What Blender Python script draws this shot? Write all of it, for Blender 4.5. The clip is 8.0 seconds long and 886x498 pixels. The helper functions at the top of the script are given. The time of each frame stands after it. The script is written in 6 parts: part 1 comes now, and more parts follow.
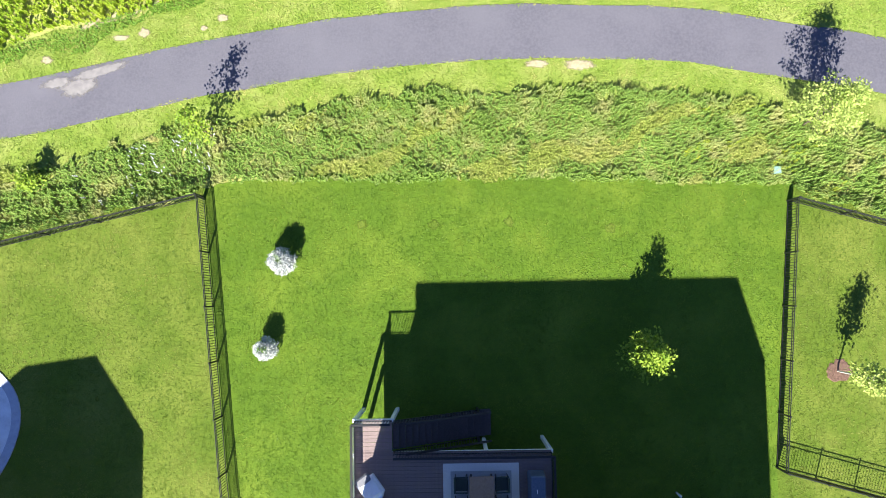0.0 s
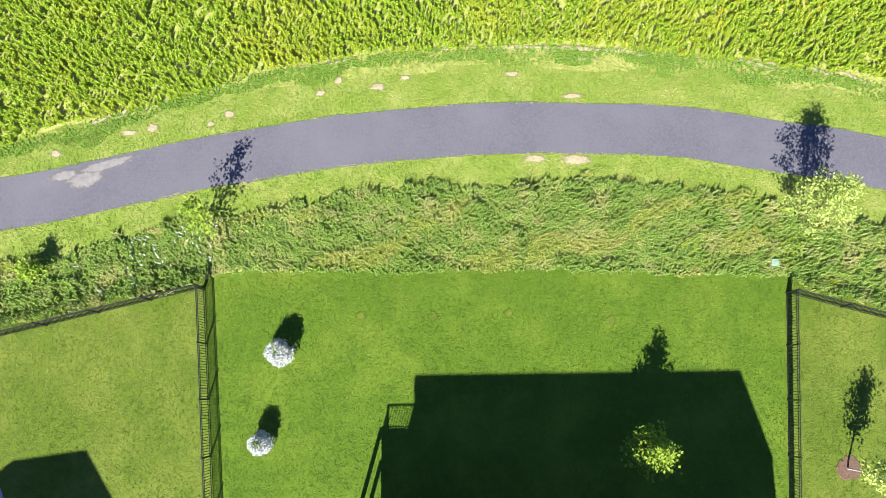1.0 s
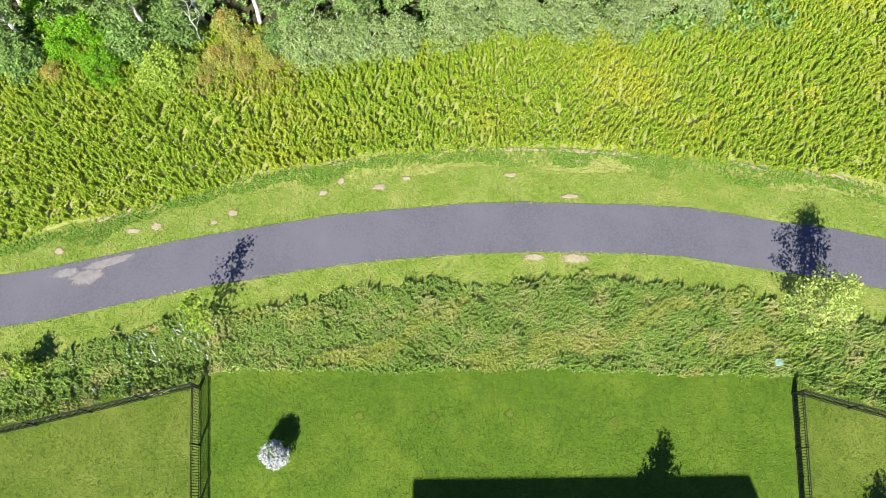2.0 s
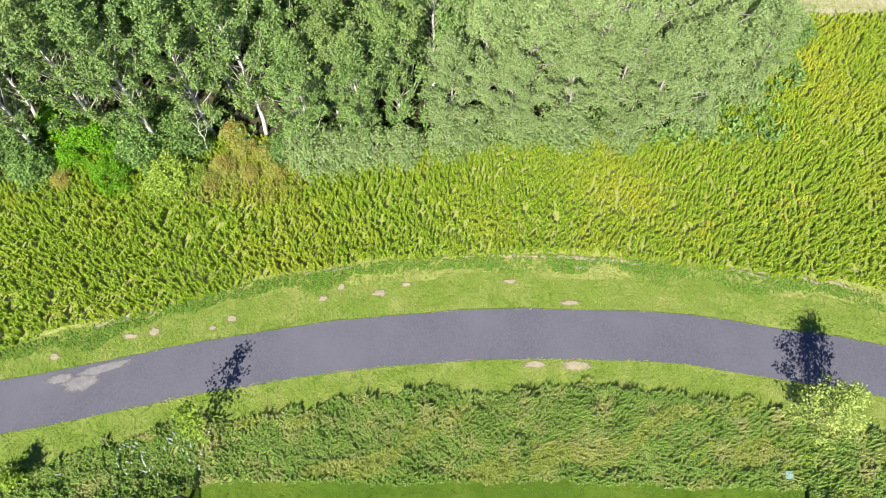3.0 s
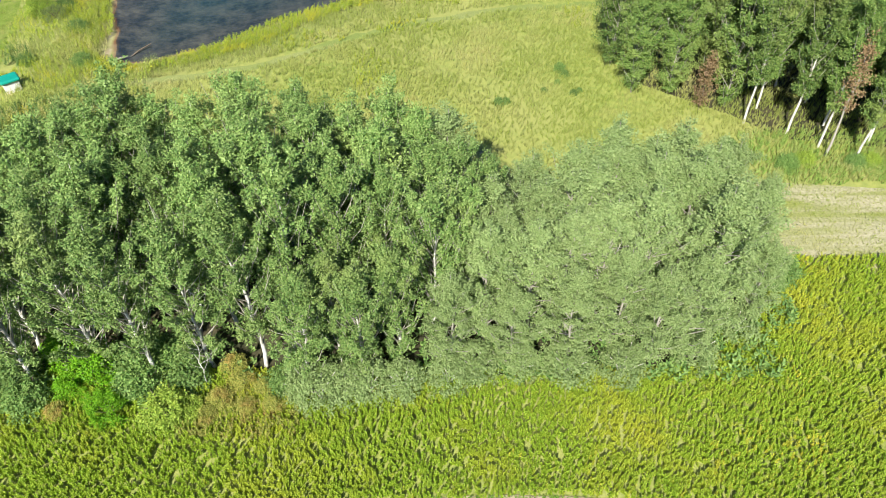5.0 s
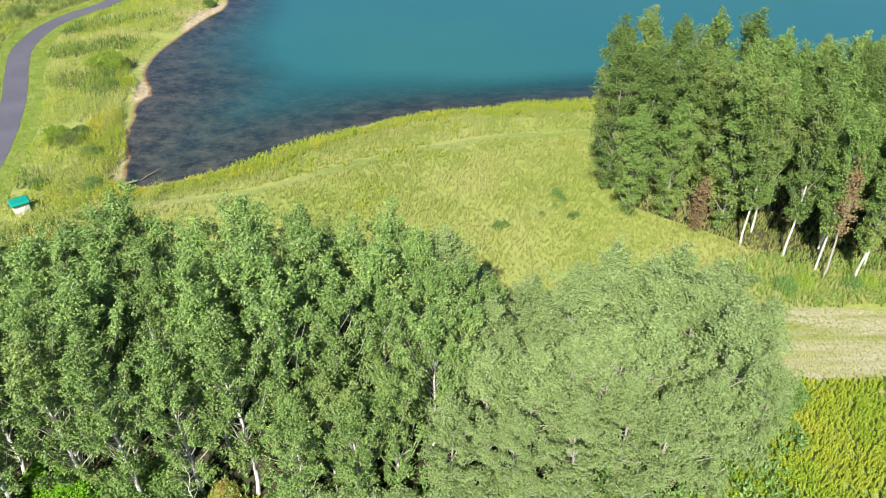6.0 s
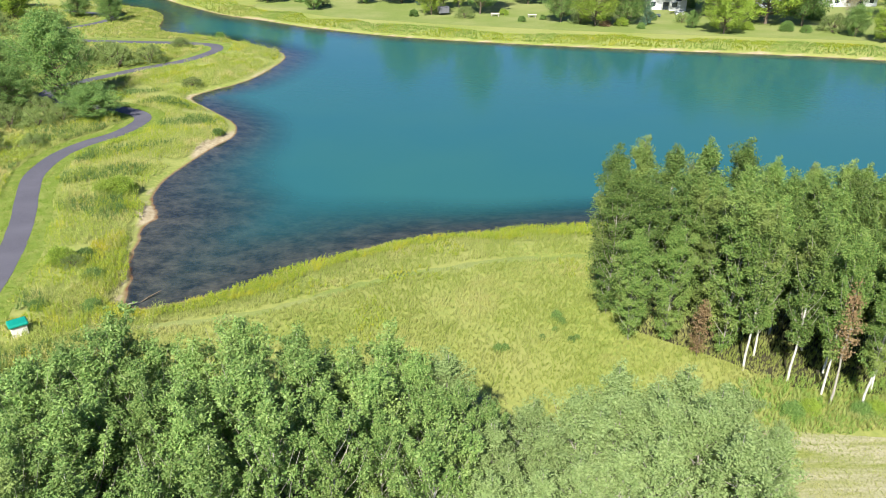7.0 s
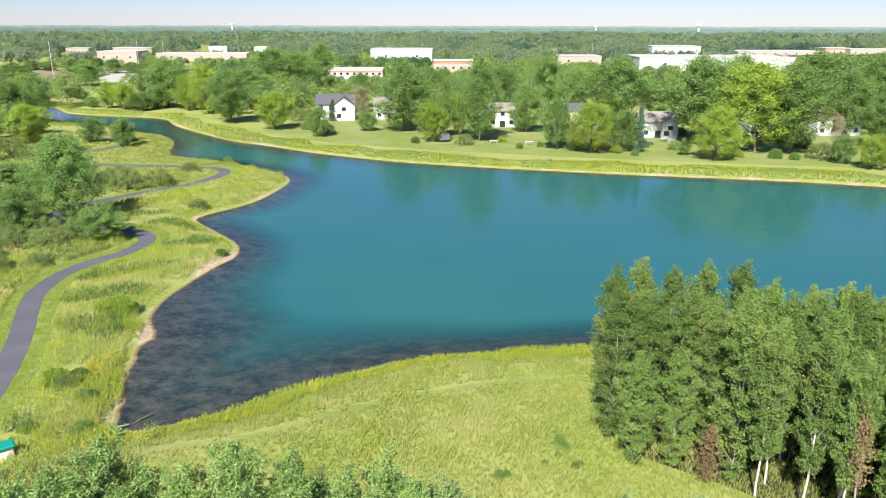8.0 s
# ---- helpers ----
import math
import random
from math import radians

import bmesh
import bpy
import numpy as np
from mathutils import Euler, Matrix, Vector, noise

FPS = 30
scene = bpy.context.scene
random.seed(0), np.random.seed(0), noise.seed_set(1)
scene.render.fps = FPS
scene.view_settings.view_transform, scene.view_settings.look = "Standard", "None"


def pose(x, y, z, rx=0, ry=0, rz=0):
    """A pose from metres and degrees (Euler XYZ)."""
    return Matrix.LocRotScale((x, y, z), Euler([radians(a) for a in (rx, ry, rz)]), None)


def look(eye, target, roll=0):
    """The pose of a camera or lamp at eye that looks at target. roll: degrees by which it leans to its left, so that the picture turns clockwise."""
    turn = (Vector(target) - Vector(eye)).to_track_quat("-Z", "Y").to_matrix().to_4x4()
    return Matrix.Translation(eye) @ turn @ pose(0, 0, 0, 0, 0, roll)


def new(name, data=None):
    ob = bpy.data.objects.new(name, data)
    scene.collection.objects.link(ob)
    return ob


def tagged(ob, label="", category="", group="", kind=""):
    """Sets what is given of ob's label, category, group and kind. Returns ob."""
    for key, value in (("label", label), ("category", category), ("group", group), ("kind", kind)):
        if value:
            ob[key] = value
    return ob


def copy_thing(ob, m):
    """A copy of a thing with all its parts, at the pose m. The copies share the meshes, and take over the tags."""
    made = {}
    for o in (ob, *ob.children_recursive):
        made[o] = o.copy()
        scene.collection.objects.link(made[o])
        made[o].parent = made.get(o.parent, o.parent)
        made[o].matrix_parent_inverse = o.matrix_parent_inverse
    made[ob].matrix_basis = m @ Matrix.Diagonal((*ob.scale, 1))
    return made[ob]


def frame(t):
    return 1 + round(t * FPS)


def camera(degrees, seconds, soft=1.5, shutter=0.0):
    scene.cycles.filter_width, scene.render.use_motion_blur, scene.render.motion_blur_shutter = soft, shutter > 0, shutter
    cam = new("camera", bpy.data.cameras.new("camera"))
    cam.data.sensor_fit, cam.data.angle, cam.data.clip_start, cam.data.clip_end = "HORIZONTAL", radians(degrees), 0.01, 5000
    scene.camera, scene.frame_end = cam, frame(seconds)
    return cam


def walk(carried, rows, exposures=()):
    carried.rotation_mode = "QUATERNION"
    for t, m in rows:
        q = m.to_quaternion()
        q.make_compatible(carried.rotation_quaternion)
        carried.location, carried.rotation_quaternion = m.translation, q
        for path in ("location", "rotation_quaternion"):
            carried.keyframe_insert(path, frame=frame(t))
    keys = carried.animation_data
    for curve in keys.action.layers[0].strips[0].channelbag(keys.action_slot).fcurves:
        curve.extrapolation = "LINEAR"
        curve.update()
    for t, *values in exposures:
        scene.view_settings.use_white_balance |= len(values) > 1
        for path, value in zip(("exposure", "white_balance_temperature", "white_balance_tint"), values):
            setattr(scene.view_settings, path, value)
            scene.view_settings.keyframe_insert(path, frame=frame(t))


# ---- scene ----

import itertools

# ---- camera: a drone that hovers over a back yard and tilts up from straight down to the horizon ----
EYE = 33.0
cam = camera(61.84, 8.0, soft=0.85)
ROWS = [
    (0, -85.92, 9.47, -10.47),
    (0.5, -82.47, 4.46, -5.38),
    (1, -78.89, 2.65, -3.53),
    (1.5, -75.14, 1.77, -2.60),
    (3, -63.11, 0.60, -1.25),
    (3.5, -58.65, 0.42, -1.03),
    (4, -54.19, 0.32, -0.84),
    (4.5, -49.73, 0.24, -0.67),
    (6, -35.78, 0.08, -0.29),
    (6.5, -31.03, 0.06, -0.24),
    (7, -26.32, 0.01, -0.11),
    (7.5, -21.70, 0.01, 0.02),
    (8, -17.00, 0.00, 0.12),
]
walk(cam, [(t, pose(0, 0, EYE, 90 + pitch, 0, yaw) @ pose(0, 0, 0, 0, 0, roll)) for t, pitch, yaw, roll in ROWS],
     [(t, e) for t, e in ((0, 1.68), (0.5, 1.63), (1, 1.48), (1.5, 1.31), (3, 1.08), (4, 0.98), (5, 0.96), (8, 0.96))])

# ---- light: clear late-summer sun from behind, blue sky ----
SUN_EL = 43.0
SUN_FROM = Vector((-0.27, -0.963, math.tan(radians(SUN_EL)))).normalized()
world = bpy.data.worlds.new("sky")
scene.world = world
world.use_nodes = True
sky = world.node_tree.nodes.new("ShaderNodeTexSky")
sky.sky_type, sky.sun_disc = "NISHITA", False
sky.sun_elevation, sky.sun_rotation = radians(SUN_EL), math.atan2(SUN_FROM.x, SUN_FROM.y)
sky.dust_density, sky.ozone_density, sky.air_density = 0.0, 3.0, 1.0
back = world.node_tree.nodes["Background"]
back.inputs["Strength"].default_value = 0.065
tint = world.node_tree.nodes.new("ShaderNodeMix")
tint.data_type, tint.blend_type = "RGBA", "MULTIPLY"
tint.inputs[0].default_value, tint.inputs[7].default_value = 1.0, (0.61, 0.685, 1.0, 1)
world.node_tree.links.new(sky.outputs[0], tint.inputs[6])
world.node_tree.links.new(tint.outputs[2], back.inputs["Color"])
sun_data = bpy.data.lights.new("sun", "SUN")
sun_data.energy, sun_data.angle, sun_data.color = 5.0, radians(0.6), (1.0, 0.97, 0.92)
sun = new("sun", sun_data)
sun.matrix_world = look(SUN_FROM * 100, (0, 0, 0))

rng = np.random.default_rng(7)

# ---- mesh helpers ----


def mesh_np(name, verts, faces, material=None, smooth=False):
    """A mesh from an array of places and an array of faces with the same number of corners."""
    verts, faces = np.asarray(verts, np.float32), np.asarray(faces, np.int32)
    me = bpy.data.meshes.new(name)
    n = faces.shape[1]
    me.vertices.add(len(verts))
    me.vertices.foreach_set("co", verts.ravel())
    me.loops.add(faces.size)
    me.loops.foreach_set("vertex_index", faces.ravel())
    me.polygons.add(len(faces))
    me.polygons.foreach_set("loop_start", np.arange(0, faces.size, n, dtype=np.int32))
    me.polygons.foreach_set("use_smooth", np.full(len(faces), smooth))
    me.update(calc_edges=True)
    if material:
        me.materials.append(material)
    return me


def part(name, data, material, parent, label=""):
    """Links a bmesh or a mesh as one mesh object under a thing, a part or nothing."""
    if isinstance(data, bmesh.types.BMesh):
        me = bpy.data.meshes.new(name)
        data.to_mesh(me)
        data.free()
    else:
        me = data
    if material and not me.materials:
        me.materials.append(material)
    ob = new(name, me)
    ob.parent = parent
    return tagged(ob, label)


def thing(name, label, category, m=None, group="", kind=""):
    ob = new(name)
    ob.empty_display_size = 0.1
    if m is not None:
        ob.matrix_world = m
    return tagged(ob, label, category, group, kind)


def box(bm, x0, x1, y0, y1, z0, z1, bevel=0.0, m=None):
    """Adds a box with softened edges to bm."""
    made = bmesh.ops.create_cube(bm, size=1.0)["verts"]
    t = Matrix.Translation(((x0 + x1) / 2, (y0 + y1) / 2, (z0 + z1) / 2)) @ Matrix.Diagonal((x1 - x0, y1 - y0, z1 - z0, 1))
    bmesh.ops.transform(bm, matrix=(m or Matrix()) @ t, verts=made)
    if bevel:
        edges = list({e for v in made for e in v.link_edges})
        bmesh.ops.bevel(bm, geom=edges, offset=bevel, segments=1, affect="EDGES")
    return bm


def boxed(*a, **k):
    return box(bmesh.new(), *a, **k)


def between(a, b, r0, r1, sides=6):
    """Arrays of a tapered tube from a to b."""
    a, b = np.array(a, float), np.array(b, float)
    d = (b - a) / np.linalg.norm(b - a)
    s = np.cross(d, (0.3, 0.1, 1.0) if abs(d[2]) < 0.9 else (1.0, 0.2, 0))
    s /= np.linalg.norm(s)
    u = np.cross(d, s)
    ang = np.arange(sides) * 2 * math.pi / sides
    ring = np.cos(ang)[:, None] * s + np.sin(ang)[:, None] * u
    v = np.concatenate([a + ring * r0, b + ring * r1])
    i = np.arange(sides)
    j = (i + 1) % sides
    return v, np.stack([i, j, j + sides, i + sides], 1)


def tube(points, radii, sides=7):
    """Arrays of a bent tapered tube through points."""
    pts = np.array(points, float)
    tang = np.gradient(pts, axis=0)
    tang /= np.linalg.norm(tang, axis=1)[:, None]
    s = np.cross(tang, np.array((0.23, 1.0, 0.11)))
    s /= np.linalg.norm(s, axis=1)[:, None] + 1e-9
    u = np.cross(tang, s)
    ang = np.arange(sides) * 2 * math.pi / sides
    v = (pts[:, None] + (np.cos(ang)[None, :, None] * s[:, None] + np.sin(ang)[None, :, None] * u[:, None]) * np.array(radii)[:, None, None]).reshape(-1, 3)
    f = []
    for k in range(len(pts) - 1):
        for i in range(sides):
            j = (i + 1) % sides
            f.append((k * sides + i, k * sides + j, (k + 1) * sides + j, (k + 1) * sides + i))
    return v, np.array(f)


def joined(pieces):
    """Joins (verts, faces) arrays into one pair."""
    vs, fs, n = [], [], 0
    for v, f in pieces:
        vs.append(v)
        fs.append(f + n)
        n += len(v)
    return np.concatenate(vs), np.concatenate(fs)


def unit(v):
    return v / (np.linalg.norm(v, axis=-1, keepdims=True) + 1e-9)


def leaves(centre, way, width, length, face=None, spread=0.35, three=False):
    """Diamond-shaped leaves: from each centre along way, with random roll (or facing about face)."""
    n = len(centre)
    way = unit(way)
    ref = rng.normal(size=(n, 3)) if face is None else face + rng.normal(size=(n, 3)) * spread
    side = unit(np.cross(way, ref))
    width, length = np.broadcast_to(width, n)[:, None], np.broadcast_to(length, n)[:, None]
    nrm = np.cross(side, way)
    if three:
        v = np.stack([centre - side * width / 2, centre + side * width / 2, centre + way * length], 1).reshape(-1, 3)
        return v, np.arange(3 * n).reshape(n, 3)
    v = np.stack([centre, centre + way * length * 0.45 + side * width / 2 + nrm * width * 0.15, centre + way * length,
                  centre + way * length * 0.45 - side * width / 2 + nrm * width * 0.15], 1).reshape(-1, 3)
    return v, np.arange(4 * n).reshape(n, 4)


def spline(points, step=0.5):
    """A smooth line (Catmull-Rom) through points in the plan, resampled at about step."""
    p = np.array(points, float)
    p = np.vstack([2 * p[0] - p[1], p, 2 * p[-1] - p[-2]])
    out = []
    for i in range(1, len(p) - 2):
        n = max(2, int(np.linalg.norm(p[i + 1] - p[i]) / step))
        t = np.linspace(0, 1, n, endpoint=False)[:, None]
        a, b, c, d = p[i - 1], p[i], p[i + 1], p[i + 2]
        out.append(0.5 * (2 * b + (c - a) * t + (2 * a - 5 * b + 4 * c - d) * t ** 2 + (3 * b - a - 3 * c + d) * t ** 3))
    out.append(p[-2][None])
    return np.concatenate(out)


def distance(x, y, line, closed=False):
    """Distance of places from a line in the plan."""
    q = np.stack([np.ravel(x), np.ravel(y)], 1)
    a, b = line, np.roll(line, -1, 0)
    if not closed:
        a, b = a[:-1], b[:-1]
    best = np.full(len(q), 1e9)
    for s, e in zip(a, b):
        d = e - s
        t = np.clip(((q - s) @ d) / (d @ d + 1e-12), 0, 1)
        w = q - s - t[:, None] * d
        best = np.minimum(best, (w * w).sum(1))
    return np.sqrt(best).reshape(np.shape(x))


def inside(x, y, poly):
    """Which places lie inside a closed line in the plan."""
    px, py = np.ravel(x), np.ravel(y)
    odd = np.zeros(len(px), bool)
    for (x0, y0), (x1, y1) in zip(poly, np.roll(poly, -1, 0)):
        if y0 != y1:
            odd ^= ((y0 > py) != (y1 > py)) & (px < (x1 - x0) * (py - y0) / (y1 - y0) + x0)
    return odd.reshape(np.shape(x))


# ---- materials ----


def nodes_of(name):
    m = bpy.data.materials.new(name)
    m.use_nodes = True
    return m, m.node_tree.nodes, m.node_tree.links, m.node_tree.nodes["Principled BSDF"]


def noise_node(nodes, links, where, scale, detail=4.0, rough=0.6, distort=0.0):
    n = nodes.new("ShaderNodeTexNoise")
    n.inputs["Scale"].default_value, n.inputs["Detail"].default_value = scale, detail
    n.inputs["Roughness"].default_value, n.inputs["Distortion"].default_value = rough, distort
    links.new(where, n.inputs["Vector"])
    return n.outputs["Fac"]


def remap(nodes, links, value, lo, hi):
    n = nodes.new("ShaderNodeMapRange")
    n.inputs["From Min"].default_value, n.inputs["From Max"].default_value = lo, hi
    links.new(value, n.inputs["Value"])
    return n.outputs["Result"]


def mixed(nodes, links, fac, a, b, how="MIX"):
    n = nodes.new("ShaderNodeMix")
    n.data_type, n.blend_type = "RGBA", how
    for sock, val in ((n.inputs[0], fac), (n.inputs[6], a), (n.inputs[7], b)):
        if isinstance(val, (int, float)):
            sock.default_value = val
        elif isinstance(val, tuple):
            sock.default_value = (*val, 1)
        else:
            links.new(val, sock)
    return n.outputs[2]


def surface(name, a, b, big=0.4, fine=12.0, c=None, rough=0.85, bump=0.3, bump_scale=None, contrast=(0.35, 0.65), metal=0.0, local=False, vary=0.0, spec=0.3):
    """A surface with colour variation at two scales and a fine relief."""
    m, nodes, links, bsdf = nodes_of(name)
    if local:
        where = nodes.new("ShaderNodeTexCoord").outputs["Object"]
    else:
        where = nodes.new("ShaderNodeNewGeometry").outputs["Position"]
    n1 = remap(nodes, links, noise_node(nodes, links, where, fine, 5), *contrast)
    col = mixed(nodes, links, n1, a, b)
    n2 = remap(nodes, links, noise_node(nodes, links, where, big, 3), 0.4, 0.7)
    col = mixed(nodes, links, n2, col, c if c else tuple((x + y) / 2 for x, y in zip(a, b)))
    if vary:
        info = nodes.new("ShaderNodeObjectInfo").outputs["Random"]
        col = mixed(nodes, links, remap(nodes, links, info, 0, 1 / vary), col, tuple(0.6 * x for x in a))
    links.new(col, bsdf.inputs["Base Color"])
    bsdf.inputs["Roughness"].default_value, bsdf.inputs["Metallic"].default_value = rough, metal
    bsdf.inputs["Specular IOR Level"].default_value = spec
    if bump:
        bn = nodes.new("ShaderNodeBump")
        bn.inputs["Strength"].default_value, bn.inputs["Distance"].default_value = bump, 0.05
        links.new(noise_node(nodes, links, where, bump_scale or fine * 2, 4), bn.inputs["Height"])
        links.new(bn.outputs[0], bsdf.inputs["Normal"])
    return m


def foliage(name, a, b, c=None, patch=0.25, share=0.4, vary=0.5, through_light=0.3, rough=0.55):
    """Leaves: each its own shade between a and b, drifts of c, thin enough to let light through."""
    m, nodes, links, bsdf = nodes_of(name)
    geo = nodes.new("ShaderNodeNewGeometry")
    col = mixed(nodes, links, geo.outputs["Random Per Island"], a, b)
    if c:
        n = remap(nodes, links, noise_node(nodes, links, geo.outputs["Position"], patch, 3), 0.62 - share * 0.4, 0.78 - share * 0.3)
        col = mixed(nodes, links, n, col, c)
    info = nodes.new("ShaderNodeObjectInfo")
    hsv = nodes.new("ShaderNodeHueSaturation")
    links.new(remap(nodes, links, info.outputs["Random"], -1.0 / max(vary, 0.01) * 0.85, 1.0 / max(vary, 0.01) * 1.15), hsv.inputs["Fac"])
    val = nodes.new("ShaderNodeMapRange")
    val.inputs["To Min"].default_value, val.inputs["To Max"].default_value = 1 - vary * 0.4, 1 + vary * 0.4
    links.new(info.outputs["Random"], val.inputs["Value"])
    links.new(val.outputs[0], hsv.inputs["Value"])
    hsv.inputs["Fac"].default_value = 1.0
    for l in list(hsv.inputs["Fac"].links):
        links.remove(l)
    links.new(col, hsv.inputs["Color"])
    links.new(hsv.outputs[0], bsdf.inputs["Base Color"])
    bsdf.inputs["Roughness"].default_value = rough
    bsdf.inputs["Specular IOR Level"].default_value = 0.2
    tl = nodes.new("ShaderNodeBsdfTranslucent")
    links.new(hsv.outputs[0], tl.inputs["Color"])
    mx = nodes.new("ShaderNodeMixShader")
    mx.inputs[0].default_value = through_light
    links.new(bsdf.outputs[0], mx.inputs[1])
    links.new(tl.outputs[0], mx.inputs[2])
    links.new(mx.outputs[0], nodes["Material Output"].inputs["Surface"])
    return m


def turf(name, dark, light, dry, patches=0.35, share=0.5):
    """Mown grass: blades, tufts and drier drifts."""
    m, nodes, links, bsdf = nodes_of(name)
    where = nodes.new("ShaderNodeNewGeometry").outputs["Position"]
    blade = remap(nodes, links, noise_node(nodes, links, where, 14.0, 6, 0.75), 0.30, 0.70)
    mow = nodes.new("ShaderNodeMapping")
    mow.inputs["Scale"].default_value, mow.inputs["Rotation"].default_value = (0.22, 1.6, 1.0), (0, 0, -0.06)
    links.new(where, mow.inputs["Vector"])
    tuft = remap(nodes, links, noise_node(nodes, links, where, 2.6, 5, 0.65, 0.6), 0.35, 0.66)
    tuft = mixed(nodes, links, 0.4, tuft, remap(nodes, links, noise_node(nodes, links, mow.outputs[0], 2.2, 4, 0.6), 0.32, 0.68))
    half = tuple(0.45 * x + 0.55 * y for x, y in zip(dark, light))
    col = mixed(nodes, links, blade, dark, light)
    col = mixed(nodes, links, 0.5, col, mixed(nodes, links, tuft, tuple(0.7 * x for x in half), light))
    drifts = remap(nodes, links, noise_node(nodes, links, where, patches, 5, 0.6), 0.62 - 0.3 * share, 0.85 - 0.3 * share)
    col = mixed(nodes, links, drifts, col, mixed(nodes, links, blade, half, dry))
    links.new(col, bsdf.inputs["Base Color"])
    bsdf.inputs["Roughness"].default_value, bsdf.inputs["Specular IOR Level"].default_value = 0.9, 0.2
    bn = nodes.new("ShaderNodeBump")
    bn.inputs["Strength"].default_value, bn.inputs["Distance"].default_value = 0.7, 0.05
    links.new(noise_node(nodes, links, where, 16.0, 6, 0.75), bn.inputs["Height"])
    links.new(bn.outputs[0], bsdf.inputs["Normal"])
    return m


M_LAWN = turf("lawn_grass", (0.032, 0.078, 0.005), (0.098, 0.168, 0.011), (0.160, 0.212, 0.022), 0.30, 0.5)
M_LAWN_DRY = turf("drier_lawn_grass", (0.040, 0.084, 0.006), (0.112, 0.164, 0.015), (0.195, 0.212, 0.040), 0.30, 0.6)
M_VERGE = turf("mown_verge_grass", (0.084, 0.158, 0.018), (0.218, 0.284, 0.042), (0.315, 0.318, 0.098), 0.6, 0.6)
M_ASPHALT = surface("weathered_asphalt", (0.085, 0.082, 0.097), (0.112, 0.107, 0.124), big=0.22, fine=9.0, c=(0.122, 0.117, 0.134), rough=0.85, bump=0.3, bump_scale=90)
M_DUSTY = surface("dusty_pale_asphalt", (0.15, 0.140, 0.136), (0.24, 0.222, 0.208), big=0.8, fine=4.0, c=(0.19, 0.178, 0.168), rough=0.9, bump=0.2)
M_DIRT = surface("bare_pale_dirt", (0.25, 0.205, 0.115), (0.39, 0.335, 0.215), big=1.5, fine=8, rough=0.95)


def thinning(base, name):
    """A copy of a ground material that thins out towards a patch's edge in crumbs."""
    m = base.copy()
    m.name = name
    nodes, links = m.node_tree.nodes, m.node_tree.links
    att = nodes.new("ShaderNodeAttribute")
    att.attribute_name = "cover"
    where = nodes.new("ShaderNodeNewGeometry").outputs["Position"]
    add = nodes.new("ShaderNodeMath")
    add.operation = "ADD"
    links.new(att.outputs["Fac"], add.inputs[0])
    links.new(remap(nodes, links, noise_node(nodes, links, where, 7.0, 5, 0.7), 0.75, -0.25), add.inputs[1])
    links.new(remap(nodes, links, add.outputs[0], 0.50, 0.95), nodes["Principled BSDF"].inputs["Alpha"])
    return m


M_FAR_LAWN = turf("dry_far_lawn", (0.10, 0.16, 0.030), (0.25, 0.30, 0.075), (0.36, 0.33, 0.15), 0.05, 0.6)
M_DIRT_THIN = thinning(M_DIRT, "crumbly_pale_dirt")
M_DUST_THIN = thinning(M_DUSTY, "thin_dust_on_asphalt")
M_WORN_THIN = thinning(M_LAWN_DRY, "thin_worn_grass")
M_WEED = foliage("weed_leaves", (0.165, 0.295, 0.052), (0.345, 0.460, 0.100), c=(0.46, 0.46, 0.17), patch=0.8, share=0.3, vary=0.0)
M_BLADE = foliage("lawn_blades", (0.050, 0.110, 0.006), (0.100, 0.172, 0.011), c=(0.155, 0.215, 0.021), patch=0.55, share=0.45, vary=0.0, through_light=0.2)
M_BLADE_DRY = foliage("dry_lawn_blades", (0.060, 0.110, 0.008), (0.122, 0.178, 0.016), c=(0.200, 0.222, 0.042), patch=0.45, share=0.45, vary=0.0, through_light=0.2)
M_BLADE_VERGE = foliage("verge_blades", (0.112, 0.205, 0.020), (0.250, 0.332, 0.046), c=(0.335, 0.340, 0.090), patch=0.7, share=0.42, vary=0.0, through_light=0.2)
M_CLOVER = foliage("clover_leaves", (0.120, 0.255, 0.028), (0.250, 0.385, 0.055), vary=0.0)
M_FIELD = foliage("field_plant_leaves", (0.205, 0.340, 0.022), (0.415, 0.520, 0.050), c=(0.465, 0.490, 0.048), patch=0.16, share=0.3, vary=0.0, through_light=0.38)
M_MEADOW = foliage("meadow_grass_blades", (0.29, 0.36, 0.075), (0.465, 0.510, 0.140), c=(0.55, 0.53, 0.21), patch=0.14, share=0.38, vary=0.0, through_light=0.45)
M_ROD = foliage("goldenrod_leaves", (0.200, 0.320, 0.030), (0.440, 0.460, 0.046), c=(0.560, 0.500, 0.046), patch=0.3, share=0.2, vary=0.0)
M_ASPEN = foliage("aspen_leaves", (0.106, 0.208, 0.044), (0.298, 0.405, 0.118), c=(0.345, 0.42, 0.12), patch=0.16, share=0.2, vary=0.5, through_light=0.2, rough=0.5)
M_SILVER = foliage("silvery_aspen_leaves", (0.200, 0.295, 0.090), (0.350, 0.435, 0.170), vary=0.2, through_light=0.32, rough=0.5)
M_BARK = surface("pale_aspen_bark", (0.55, 0.52, 0.45), (0.72, 0.70, 0.62), big=2, fine=6, local=True, c=(0.42, 0.40, 0.34))
M_LIMB = surface("grey_aspen_twigs", (0.26, 0.24, 0.19), (0.40, 0.37, 0.30), big=2, fine=6, local=True)
